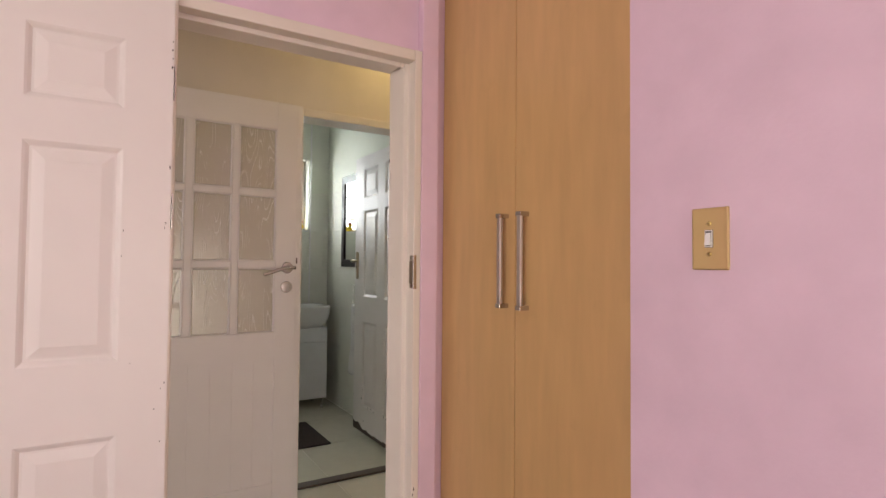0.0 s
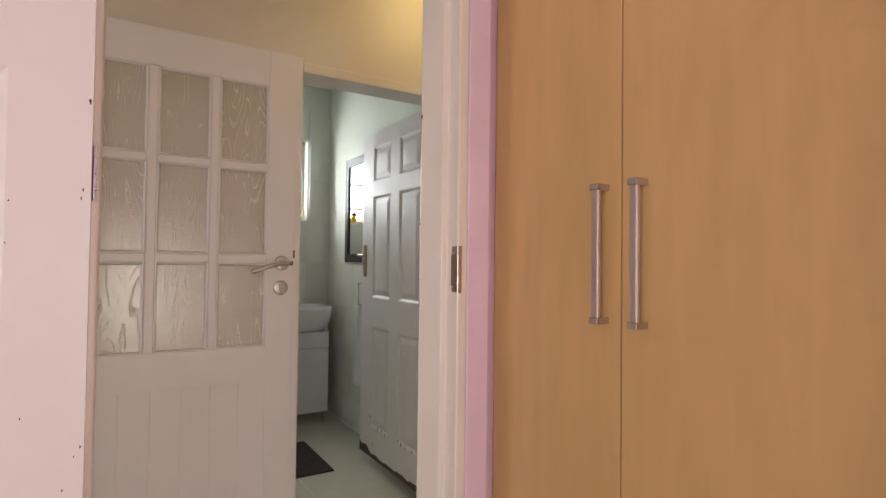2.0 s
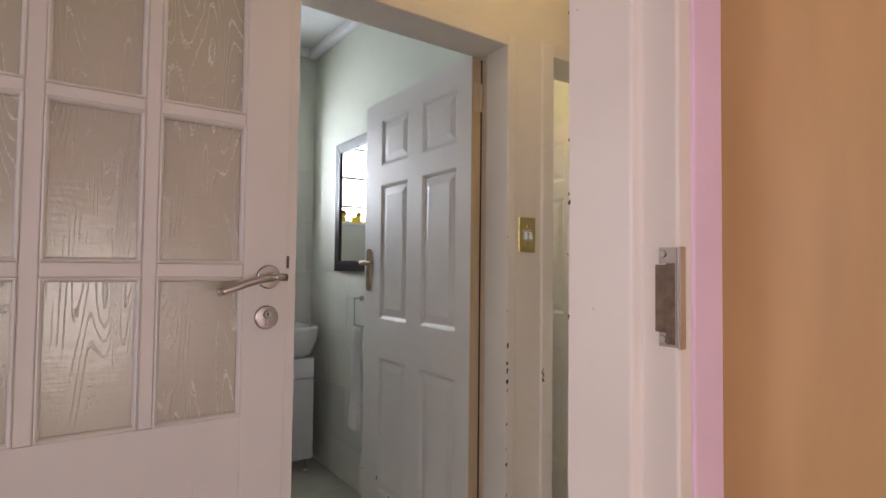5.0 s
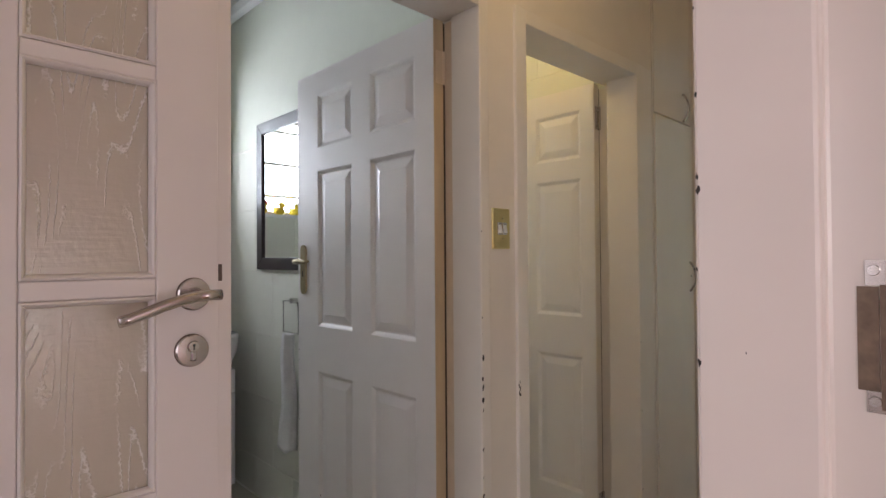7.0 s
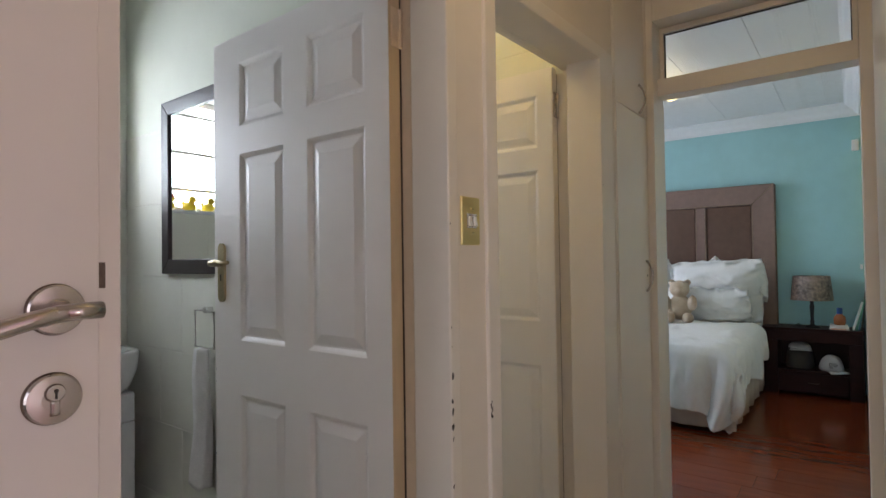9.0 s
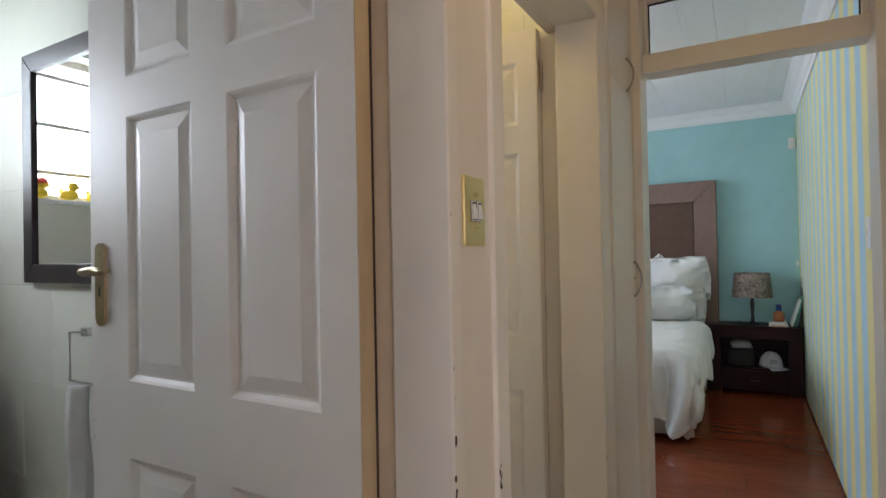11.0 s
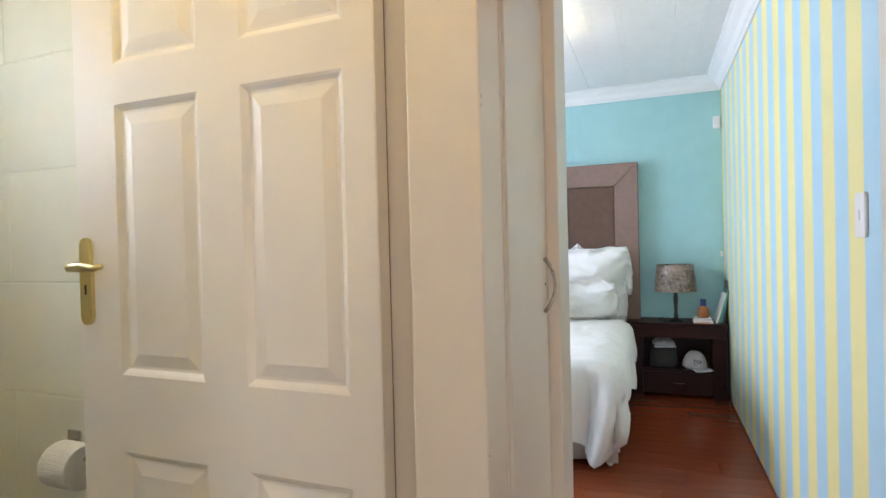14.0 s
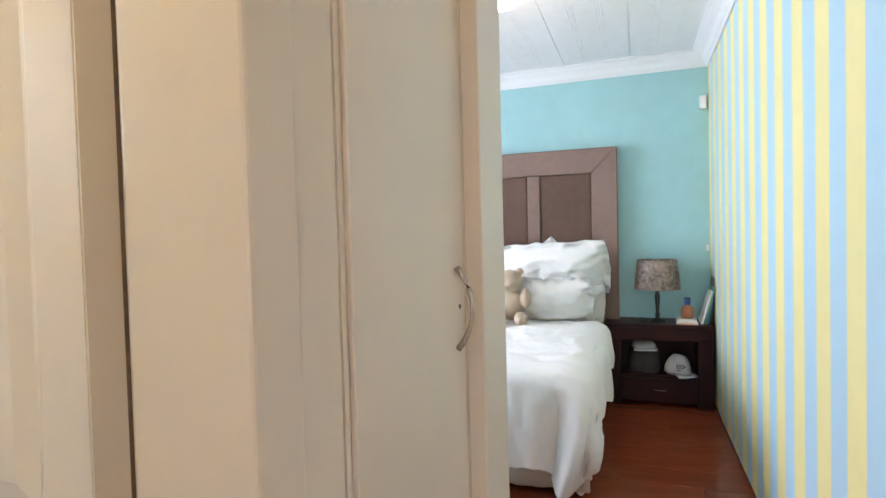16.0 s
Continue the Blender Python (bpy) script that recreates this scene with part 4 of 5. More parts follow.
# ---- cupboard in the passage wall ----
cup = thing("passage_cupboard", pose(0, 0, 0), "cream built-in passage cupboard with tall door and small top door", "cupboard")
CY = 2.714
part("frame", boxes((2.6795, 2.689, CY - 0.008, PB, 0, H - 0.002), (3.0745, 3.0825, CY - 0.012, PB, 0, H - 0.002)), FRAMECREAM, cup)
cd1 = part("cupboard_door", boxes((2.692, 3.072, CY - 0.014, CY + 0.004, 0.05, 1.868)), FRAMECREAM, cup, "tall cream door, slightly proud", bevel=0.0015)
cd2 = part("cupboard_door", boxes((2.692, 3.072, CY - 0.010, CY + 0.008, 1.875, 2.48)), FRAMECREAM, cup, "small cream top door", bevel=0.0015)
part("gap", boxes((2.690, 3.074, CY + 0.001, CY + 0.003, 1.866, 1.878)), DARK, cup)


def bow_handle(x, z0, z1, y, parent):
    pts = []
    for i in range(13):
        t = i / 12
        pts.append((x, y - 0.002 - 0.026 * math.sin(math.pi * t) ** 0.8, z0 + (z1 - z0) * t))
    h = part("bow_handle", tube(pts, [0.0055 - 0.0015 * math.sin(math.pi * i / 12) for i in range(13)], 10), STEEL, parent, "bowed metal pull", smooth=True)
    return h


bow_handle(3.030, 1.108, 1.242, CY - 0.014, cd1)
bow_handle(2.985, 1.878, 2.004, CY - 0.010, cd2)
part("keyhole", lathe([(0.004, 0), (0.004, 0.001)], 10, centre=(3.048, CY - 0.014, 1.176), axis="y"), DARK, cd1)

# ---- bathroom ----
vanity = thing("vanity_unit", pose(0.04, 0, 0), "white gloss vanity cabinet with moulded basin on short legs", "vanity")
cab = part("cabinet", boxes((1.17, 1.655, 4.54, 4.86, 0.085, 0.69)), CABWHITE, vanity, bevel=0.004)
part("cabinet_door", boxes((1.175, 1.41, 4.522, 4.539, 0.09, 0.565)), CABWHITE, vanity, bevel=0.003)
part("cabinet_door", boxes((1.414, 1.652, 4.522, 4.539, 0.09, 0.565)), CABWHITE, vanity, bevel=0.003)
part("drawer_front", boxes((1.175, 1.652, 4.522, 4.539, 0.570, 0.688)), CABWHITE, vanity, bevel=0.003)
for x in (1.20, 1.625):
    for y in (4.56, 4.83):
        part("leg", lathe([(0.014, 0.0), (0.014, 0.012), (0.010, 0.02), (0.010, 0.085)], 14, centre=(x, y, 0)), CHROME, vanity)
prof = []
bm = bmesh.new()
rings = []
for sx, z in ((0.80, 0.692), (0.90, 0.72), (1.0, 0.79), (1.03, 0.85), (1.03, 0.868), (1.0, 0.876), (0.86, 0.874), (0.78, 0.83), (0.5, 0.77), (0.1, 0.76)):
    ring = []
    for i in range(32):
        a = 2 * math.pi * i / 32
        ca, sa = math.cos(a), math.sin(a)
        e = 0.55
        ring.append(bm.verts.new((1.425 + 0.262 * sx * math.copysign(abs(ca) ** e, ca), 4.665 + 0.195 * sx * math.copysign(abs(sa) ** e, sa), z)))
    rings.append(ring)
for a, b in zip(rings, rings[1:]):
    for i in range(32):
        bm.faces.new((a[i], a[(i + 1) % 32], b[(i + 1) % 32], b[i]))
bm.faces.new(rings[0][::-1]); bm.faces.new(rings[-1])
part("basin", bm, CERAMIC, vanity, "moulded white ceramic basin", smooth=True)
tap = part("tap", tube([(1.425, 4.83, 0.872), (1.425, 4.83, 0.96), (1.425, 4.81, 0.985), (1.425, 4.74, 0.985), (1.425, 4.72, 0.965)], 0.011, 12), CHROME, vanity, smooth=True)

mir = thing("mirror", pose(0, 0, 0), "tall mirror in a wide dark espresso wooden frame", "mirror")
MX = BX
m0, m1, mz0, mz1, fw = 3.96, 4.47, 1.213, 1.985, 0.062
bm = bmesh.new()
for q in (((m0, mz0), (m1, mz0), (m1 - fw, mz0 + fw), (m0 + fw, mz0 + fw)), ((m1, mz0), (m1, mz1), (m1 - fw, mz1 - fw), (m1 - fw, mz0 + fw)), ((m1, mz1), (m0, mz1), (m0 + fw, mz1 - fw), (m1 - fw, mz1 - fw)), ((m0, mz1), (m0, mz0), (m0 + fw, mz0 + fw), (m0 + fw, mz1 - fw))):
    f = [bm.verts.new((MX - 0.024, a, b)) for a, b in q]
    g = [bm.verts.new((MX - 0.001, a, b)) for a, b in q]
    bm.faces.new(f)
    bm.faces.new(g[::-1])
    for i in range(4):
        bm.faces.new((f[i], f[(i + 1) % 4], g[(i + 1) % 4], g[i]))
part("mirror_frame", bm, BLACKWOOD, mir, "wide dark wooden frame", bevel=0.003)
part("glass", boxes((MX - 0.014, MX - 0.010, m0 + fw - 0.004, m1 - fw + 0.004, mz0 + fw - 0.004, mz1 - fw + 0.004)), MIRROR, mir)

ring = thing("towel_ring", pose(0, 0, 0), "square chrome towel ring on the tiled wall", "towel ring")
part("mount", boxes((BX - 0.03, BX, 4.075, 4.105, 1.053, 1.078)), CHROME, ring, bevel=0.003)
part("ring", tube([(BX - 0.03, 4.09, 1.066), (BX - 0.035, 4.155, 1.063), (BX - 0.035, 4.155, 0.915), (BX - 0.035, 4.01, 0.915), (BX - 0.035, 4.01, 1.063), (BX - 0.03, 4.09, 1.066)], 0.0045, 8), CHROME, ring)
tw = bmesh.new()
rows = []
for j in range(26):
    row = []
    t = j / 25
    z = 0.932 - 0.57 * t
    for i in range(32):
        a = 2 * math.pi * i / 32
        wy = 0.032 + 0.034 * t ** 0.5 + 0.006 * math.sin(5 * t + 3 * a)
        wx = 0.024 + 0.010 * t + 0.005 * math.sin(4 * a + 3 * t)
        row.append(tw.verts.new((BX - 0.042 + wx * math.cos(a) * 1.0 - 0.005 * math.sin(8 * t), 4.088 + 0.012 * t + wy * math.sin(a), z + (0.012 * math.sin(3 * a) * t) - (0.02 * (j == 0)))))
    rows.append(row)
for a, b in zip(rows, rows[1:]):
    for i in range(32):
        tw.faces.new((a[i], a[(i + 1) % 32], b[(i + 1) % 32], b[i]))
tw.faces.new(rows[0]); tw.faces.new(rows[-1][::-1])
towel = tagged(mesh_object("towel", tw, TOWEL, smooth=True), "white hand towel hanging in folds from the chrome ring", "towel")

mat = tagged(mesh_object("bath_mat", boxes((0.80, 1.405, 3.60, 4.17, 0.0, 0.012)), MAT, 0.004), "dark brown bath mat on the cream tiles", "bath mat")


def duck(x, red):
    """A rubber duck, one plain mesh."""
    bm = bmesh.new()
    for c, r, s in (((0, 0, 0.026), 0.034, (1.2, 0.95, 0.75)), ((0.022, 0, 0.062), 0.021, (1, 1, 1)), ((0.046, 0, 0.058), 0.009, (1.4, 1.2, 0.5)), ((-0.038, 0, 0.042), 0.012, (1, 0.8, 1.4))):
        k = bmesh.ops.create_uvsphere(bm, u_segments=14, v_segments=9, radius=r)
        for v in k["verts"]:
            v.co = Vector((v.co.x * s[0] + c[0], v.co.y * s[1] + c[1], v.co.z * s[2] + c[2]))
    ob = mesh_object("rubber_duck", bm, YELLOW, smooth=True)
    ob.matrix_basis = pose(x, BY + 0.045, 1.548, 0, 0, 250)
    if red:
        hat = bmesh.new()
        k = bmesh.ops.create_uvsphere(hat, u_segments=12, v_segments=7, radius=0.0235)
        for v in k["verts"]:
            v.co = Vector((v.co.x + 0.02, v.co.y, max(v.co.z, -0.004) + 0.068))
        me = mesh_object("tmp", hat, RED)
        ob.data.materials.append(RED)
        b2 = bmesh.new(); b2.from_mesh(ob.data)
        n = len(b2.faces); b2.from_mesh(me.data); b2.faces.ensure_lookup_table()
        for f in b2.faces[n:]:
            f.material_index = 1
            f.smooth = True
        b2.to_mesh(ob.data); b2.free()
        bpy.data.objects.remove(me)
    return tagged(ob, "yellow rubber duck with a red cap on the window sill" if red else "plain yellow rubber duck on the window sill", "rubber duck", "ducks on the window sill")


duck(1.56, True)
duck(1.44, False)
duck(1.33, False)
duck(1.22, False)
tagged(mesh_object("water_pipe", tube([(1.635, BY - 0.015, 0.88), (1.635, BY - 0.015, 2.64)], 0.007, 10), WHITEPLASTIC), "thin white pipe up the tiled corner", "pipe", kind="structure")
structure("threshold", boxes((0.902, 1.613, 2.965, 3.035, 0.0, 0.012)), WOODSHADE, 0.003)

# ---- toilet ----
holder = thing("toilet_roll_holder", pose(0, 0, 0), "chrome toilet-roll holder on the tiled wall", "toilet roll holder")
part("arm", tube([(TX, 3.94, 0.765), (TX - 0.05, 3.94, 0.765), (TX - 0.065, 3.925, 0.755), (TX - 0.065, 3.79, 0.755)], 0.006, 10), CHROME, holder)
part("backplate", boxes((TX - 0.006, TX, 3.915, 3.965, 0.735, 0.795)), CHROME, holder, bevel=0.002)
bm = lathe([(0.022, 3.81), (0.056, 3.81), (0.0575, 3.815), (0.0575, 3.905), (0.056, 3.91), (0.022, 3.91)], 32)
for v in bm.verts:
    v.co = Vector((v.co.x + TX - 0.065, v.co.z, v.co.y + 0.733))
tagged(mesh_object("toilet_roll", bm, TOWEL, smooth=False), "white toilet roll on the chrome holder", "toilet roll")
shade_bulb = thing("ceiling_light", pose(2.15, 3.3, H), "lit round glass ceiling light in the toilet", "ceiling light")
part("base", lathe([(0.07, -0.03), (0.07, 0.0)], 24), WHITEPLASTIC, shade_bulb)
g = part("globe", lathe([(0.03, -0.14), (0.07, -0.12), (0.085, -0.08), (0.07, -0.035), (0.05, -0.03)], 24), BULBGLOW, shade_bulb, smooth=True)
g.visible_shadow = False

plight = thing("ceiling_light", pose(1.55, 2.33, H), "lit round glass ceiling light in the passage", "ceiling light")
part("base", lathe([(0.07, -0.03), (0.07, 0.0)], 24), WHITEPLASTIC, plight)
g = part("globe", lathe([(0.03, -0.13), (0.07, -0.11), (0.085, -0.075), (0.07, -0.035), (0.05, -0.03)], 24), BULBGLOW, plight, smooth=True)
g.visible_shadow = False

# ---- bedroom two ----
lampc = thing("ceiling_light", pose(5.0, 3.08, H), "lit yellow glass ceiling light in the turquoise bedroom", "ceiling light")
part("base", lathe([(0.07, -0.03), (0.07, 0.0)], 24), WHITEPLASTIC, lampc)
g = part("globe", lathe([(0.03, -0.13), (0.09, -0.11), (0.11, -0.075), (0.09, -0.035), (0.05, -0.03)], 28), BULBGLOW, lampc, smooth=True)
g.visible_shadow = False

HX = 6.56
hb = thing("headboard", pose(0, 0, 0), "tall taupe suede headboard with dark panels and stud trim", "headboard")
hy0, hy1, hz = 2.56, 4.36, 1.935
fw = 0.195
bm = bmesh.new()
q = [((hy0, 0), (hy0, hz), (hy0 + fw, hz - fw), (hy0 + fw, 0)), ((hy0, hz), (hy1, hz), (hy1 - fw, hz - fw), (hy0 + fw, hz - fw)), ((hy1, hz), (hy1, 0), (hy1 - fw, 0), (hy1 - fw, hz - fw))]
for n_, poly in zip(("side_band", "top_band", "side_band"), q):
    bm = bmesh.new()
    f = [bm.verts.new((HX, a, b)) for a, b in poly]
    g = [bm.verts.new((BW - 0.001, a, b)) for a, b in poly]
    bm.faces.new(f); bm.faces.new(g[::-1])
    for i in range(4):
        bm.faces.new((f[i], f[(i + 1) % 4], g[(i + 1) % 4], g[i]))
    part(n_, bm, SUEDE, hb, bevel=0.008)
inner0, inner1 = hy0 + fw, hy1 - fw
pw = (inner1 - inner0 - 2 * 0.105) / 3
for k in range(3):
    a = inner0 + k * (pw + 0.105)
    part("dark_panel", boxes((HX + 0.012, BW - 0.001, a + 0.001, a + pw - 0.001, 0.0, hz - fw - 0.001)), SUEDEDARK, hb, "dark brown suede panel", bevel=0.01)
    if k < 2:
        part("mullion_band", boxes((HX + 0.001, BW - 0.001, a + pw + 0.001, a + pw + 0.104, 0.0, hz - fw - 0.001)), SUEDE, hb, bevel=0.006)
studs = bmesh.new()


def stud_line(p, q_, step=0.016):
    d = math.dist(p, q_)
    n = int(d / step)
    for i in range(n + 1):
        a, b = p[0] + (q_[0] - p[0]) * i / n, p[1] + (q_[1] - p[1]) * i / n
        k = [studs.verts.new((HX - 0.0005, a + 0.005 * math.cos(t), b + 0.005 * math.sin(t))) for t in (0, 1.57, 3.14, 4.71)]
        c = studs.verts.new((HX - 0.004, a, b))
        for j in range(4):
            studs.faces.new((k[j], k[(j + 1) % 4], c))


stud_line((hy0 + 0.01, hz - 0.01), (inner0 - 0.008, hz - fw + 0.008))
stud_line((inner0 - 0.008, 0.6), (inner0 - 0.008, hz - fw + 0.008))
stud_line((inner0, hz - fw + 0.008), (inner1, hz - fw + 0.008))
for k in range(2):
    a = inner0 + k * (pw + 0.105) + pw
    stud_line((a + 0.010, 0.6), (a + 0.010, hz - fw))
    stud_line((a + 0.095, 0.6), (a + 0.095, hz - fw))
part("stud_trim", studs, OLDBRASS, hb, "rows of small brass studs")["kind"] = "stuff"

# bed
BX0, BX1, BY0, BY1 = 4.80, 6.555, 2.66, 4.24
bed = thing("bed", pose(0, 0, 0), "made double bed with beige valance and white duvet", "bed")
part("mattress", boxes((BX0 + 0.03, BX1, BY0 + 0.02, BY1 - 0.02, 0.33, 0.60)), LINEN, bed, bevel=0.04)
part("base", boxes((BX0 + 0.05, BX1, BY0 + 0.04, BY1 - 0.04, 0.06, 0.33)), SKIRT, bed)
bm = bmesh.new()
peri = []
for i in range(60):
    peri.append((BX0 + 0.02, BY1 - (BY1 - BY0) * i / 60, -1, 0))
for i in range(70):
    peri.append((BX0 + 0.02 + (BX1 - BX0 - 0.02) * i / 69, BY0 + 0.01, 0, -1))
prev = None
for k, (x, y, nx, ny) in enumerate(peri):
    w = 0.010 * math.sin(k * 0.55) + 0.006 * math.sin(k * 1.37)
    cur = [bm.verts.new((x + nx * (w * (1 - t) + 0.002), y + ny * (w * (1 - t) + 0.002), 0.035 + 0.33 * t)) for t in (0, 0.33, 0.66, 1)]
    if prev:
        for a in range(3):
            bm.faces.new((prev[a], cur[a], cur[a + 1], prev[a + 1]))
    prev = cur
vs = part("valance", bm, SKIRT, bed, "beige gathered valance", smooth=True)
so = vs.modifiers.new("thick", "SOLIDIFY"); so.thickness = 0.004


def cloth(name, fn, nu, nv, mat_, label, category, parent=None, thick=0.02, soften=0):
    bm = bmesh.new()
    g = [[bm.verts.new(fn(i / (nu - 1), j / (nv - 1))) for j in range(nv)] for i in range(nu)]
    for i in range(nu - 1):
        for j in range(nv - 1):
            bm.faces.new((g[i][j], g[i + 1][j], g[i + 1][j + 1], g[i][j + 1]))
    for _ in range(soften):
        bmesh.ops.smooth_vert(bm, verts=bm.verts[:], factor=0.5, use_axis_x=True, use_axis_y=True, use_axis_z=True)
    ob = mesh_object(name, bm, mat_, smooth=True)
    s = ob.modifiers.new("thick", "SOLIDIFY")
    s.thickness = thick
    s.offset = 1
    if parent:
        ob.parent = parent
        if label:
            ob["label"] = label
    else:
        tagged(ob, label, category)
    return ob


def drape(u, v):
    """The duvet: u runs from the pillows over the foot, v across from the near side over the top."""
    side, foot = 0.32, 0.42
    L1, W = BX1 - 0.42 - BX0, BY1 - BY0
    su = u * (L1 + foot)
    sv = v * (W + 2 * side)
    x = BX1 - 0.42 - min(su, L1)
    dz_f = max(su - L1, 0)
    y = BY0 + min(max(sv - side, 0), W)
    dz_s = max(side - sv, 0)
    dz_o = max(sv - side - W, 0)
    n = noise.noise(Vector((x * 3.1, y * 3.1, 0.3)))
    z = 0.635 + 0.020 * n + 0.012 * noise.noise(Vector((x * 8, y * 8, 2)))
    e = min(max(sv - side, 0), 0.10) / 0.10
    h_ = min(max(L1 - su, 0), 0.10) / 0.10
    z -= 0.030 * (1 - e) ** 2 + 0.030 * (1 - h_) ** 2
    if dz_s > 0 and dz_f > 0:
        d = math.hypot(dz_s, dz_f)
        a = math.atan2(dz_s, dz_f)
        out = 0.045 + 0.05 * math.sin(a * 2) * min(d / 0.2, 1) - 0.17 * max(d - 0.22, 0) / 0.3 + 0.018 * math.sin(d * 26)
        x -= out * math.cos(a) * min(d / 0.12, 1)
        y -= out * math.sin(a) * min(d / 0.12, 1)
        z -= min(d * 1.10, 0.545)
        x -= 0.02 * math.sin(a * 14) * min(d / 0.3, 1)
        y += 0.015 * math.sin(a * 14) * min(d / 0.3, 1)
    elif dz_f > 0:
        f = min(dz_f / 0.06, 1)
        near = math.exp(-((y - BY0) / 0.14) ** 2)
        w = (abs(math.sin(y * 9.5 + 1.6 * math.sin(y * 5) + dz_f * 1.5)) ** 0.6 - 0.6) * 0.050 * min(dz_f / 0.16, 1) + 0.010 * noise.noise(Vector((y * 9, dz_f * 5, 4)))
        x -= 0.035 * f + w + 0.02 + 0.03 * near * min(dz_f / 0.2, 1)
        z -= max(dz_f - 0.02, 0) * (1 + 0.10 * math.sin(y * 9) + 0.42 * near)
        y += 0.10 * near * max(dz_f - 0.22, 0) / 0.2 + 0.004 * math.sin(dz_f * 30)
    elif dz_s > 0:
        f = min(dz_s / 0.06, 1)
        w = math.sin(x * 15 + 2.0 * math.sin(x * 4)) * 0.020 * min(dz_s / 0.25, 1)
        y -= 0.035 * f + w
        z -= max(dz_s - 0.02, 0) * (1 + 0.12 * math.sin(x * 7))
    elif dz_o > 0:
        y += 0.04
        z -= dz_o
    hang = min((dz_s + dz_f) / 0.18, 1)
    crease = 0.5 - abs(noise.noise(Vector((x * 7.5, y * 7.5, z * 2.2)))) * 1.6
    fine = 0.5 - abs(noise.noise(Vector((x * 17 + 3, y * 17, z * 4.5)))) * 1.8
    push = hang * (0.036 * crease + 0.016 * fine)
    x -= push * min(dz_f / 0.10, 1)
    y -= push * min(dz_s / 0.10, 1)
    if not (dz_f or dz_s or dz_o):
        z += 0.010 * (0.5 - abs(noise.noise(Vector((x * 4.2, y * 6.5, 9)))) * 2) + 0.004 * fine
    return (x, y, z)


cloth("duvet", drape, 170, 200, LINEN, "rumpled white duvet hanging over the foot of the bed", "duvet", thick=0.014, soften=2)


def pillow(name, m, w, h, t, label, seed=0, frill=0.048):
    """A stuffed pillow in the local x-z plane, thickness along y, with a flat rumpled flange."""
    bm = bmesh.new()
    nu, nv = 46, 34
    for s in (1, -1):
        g = []
        for i in range(nu):
            row = []
            for j in range(nv):
                u, v = 2 * i / (nu - 1) - 1, 2 * j / (nv - 1) - 1
                ui, vi = min(abs(u) / (1 - 2 * frill / w), 1), min(abs(v) / (1 - 2 * frill / h), 1)
                e = max(1 - ui ** 3, 0) ** 0.55 * max(1 - vi ** 3, 0) ** 0.55
                rim = 0.0 if i in (0, nu - 1) or j in (0, nv - 1) else 0.004
                pin = 1 - 0.06 * (1 - abs(abs(u) - abs(v))) * abs(u * v)
                nz = noise.noise(Vector((u * 2.2 + seed, v * 2.2, s * 1.5)))
                fold = abs(noise.noise(Vector((u * 3.0 + seed, v * 3.4, 7 + s)))) + 0.6 * abs(noise.noise(Vector((u * 7 + seed, v * 6, 3 * s))))
                edge = 0.045 * noise.noise(Vector((u * 5, v * 5, seed * 1.7))) * (1 - e) ** 2
                row.append(bm.verts.new((u * w / 2 * pin + 0.010 * noise.noise(Vector((v * 5, seed, 1))) * abs(u) ** 6,
                                         s * (e * t / 2 * (1.06 + 0.20 * nz * (1 if s > 0 else 0.3) - 0.22 * fold) + rim) + edge,
                                         v * h / 2 * pin + 0.012 * noise.noise(Vector((u * 5, seed, 4))) * abs(v) ** 6)))
            g.append(row)
        for i in range(nu - 1):
            for j in range(nv - 1):
                bm.faces.new((g[i][j], g[i + 1][j], g[i + 1][j + 1], g[i][j + 1]))
    bmesh.ops.remove_doubles(bm, verts=bm.verts[:], dist=0.0002)
    ob = mesh_object(name, bm, LINEN, smooth=True)
    ob.matrix_basis = m
    return tagged(ob, label, "pillow", "pillows on the bed")


for yc, k in ((3.05, 0), (3.86, 7)):
    pillow("pillow", pose(6.40, yc, 0.80, -14, 0, 90), 0.80, 0.46, 0.27, "white pillow propped low against the headboard", 1 + k)
    pillow("pillow", pose(6.37, yc - 0.02, 1.00, -24, 3, 90), 0.84, 0.46, 0.29, "plump white pillow leaning on the headboard", 2 + k)
    pillow("pillow", pose(6.17, yc + 0.04, 0.79, -30, 0, 88), 0.76, 0.40, 0.25, "small white pillow in front of the stack", 3 + k)
pillow("pillow", pose(6.46, 3.06, 1.12, -8, 45, 90), 0.20, 0.20, 0.06, "corner of a white cushion poking up behind the pillows", 9)

# teddy, one plain mesh
bm = bmesh.new()
for c, r, s in (((0, 0, 0.115), 0.095, (0.9, 1.0, 1.15)), ((-0.01, 0, 0.27), 0.075, (1, 1.05, 0.95)), ((0.0, 0.062, 0.325), 0.026, (0.7, 1, 1)), ((0.0, -0.062, 0.325), 0.026, (0.7, 1, 1)), ((-0.07, 0, 0.255), 0.032, (1, 1.1, 0.8)), ((-0.05, 0.10, 0.16), 0.034, (1.4, 1, 1.9)), ((-0.05, -0.10, 0.16), 0.034, (1.4, 1, 1.9)), ((-0.12, 0.07, 0.04), 0.045, (1.8, 1, 0.95)), ((-0.12, -0.07, 0.04), 0.045, (1.8, 1, 0.95))):
    k = bmesh.ops.create_uvsphere(bm, u_segments=18, v_segments=12, radius=r)
    for v in k["verts"]:
        v.co = Vector((v.co.x * s[0] + c[0], v.co.y * s[1] + c[1], v.co.z * s[2] + c[2]))
        v.co += v.co.normalized() * 0.004 * noise.noise(v.co * 60)
ted = mesh_object("teddy_bear", bm, PLUSH, smooth=True)
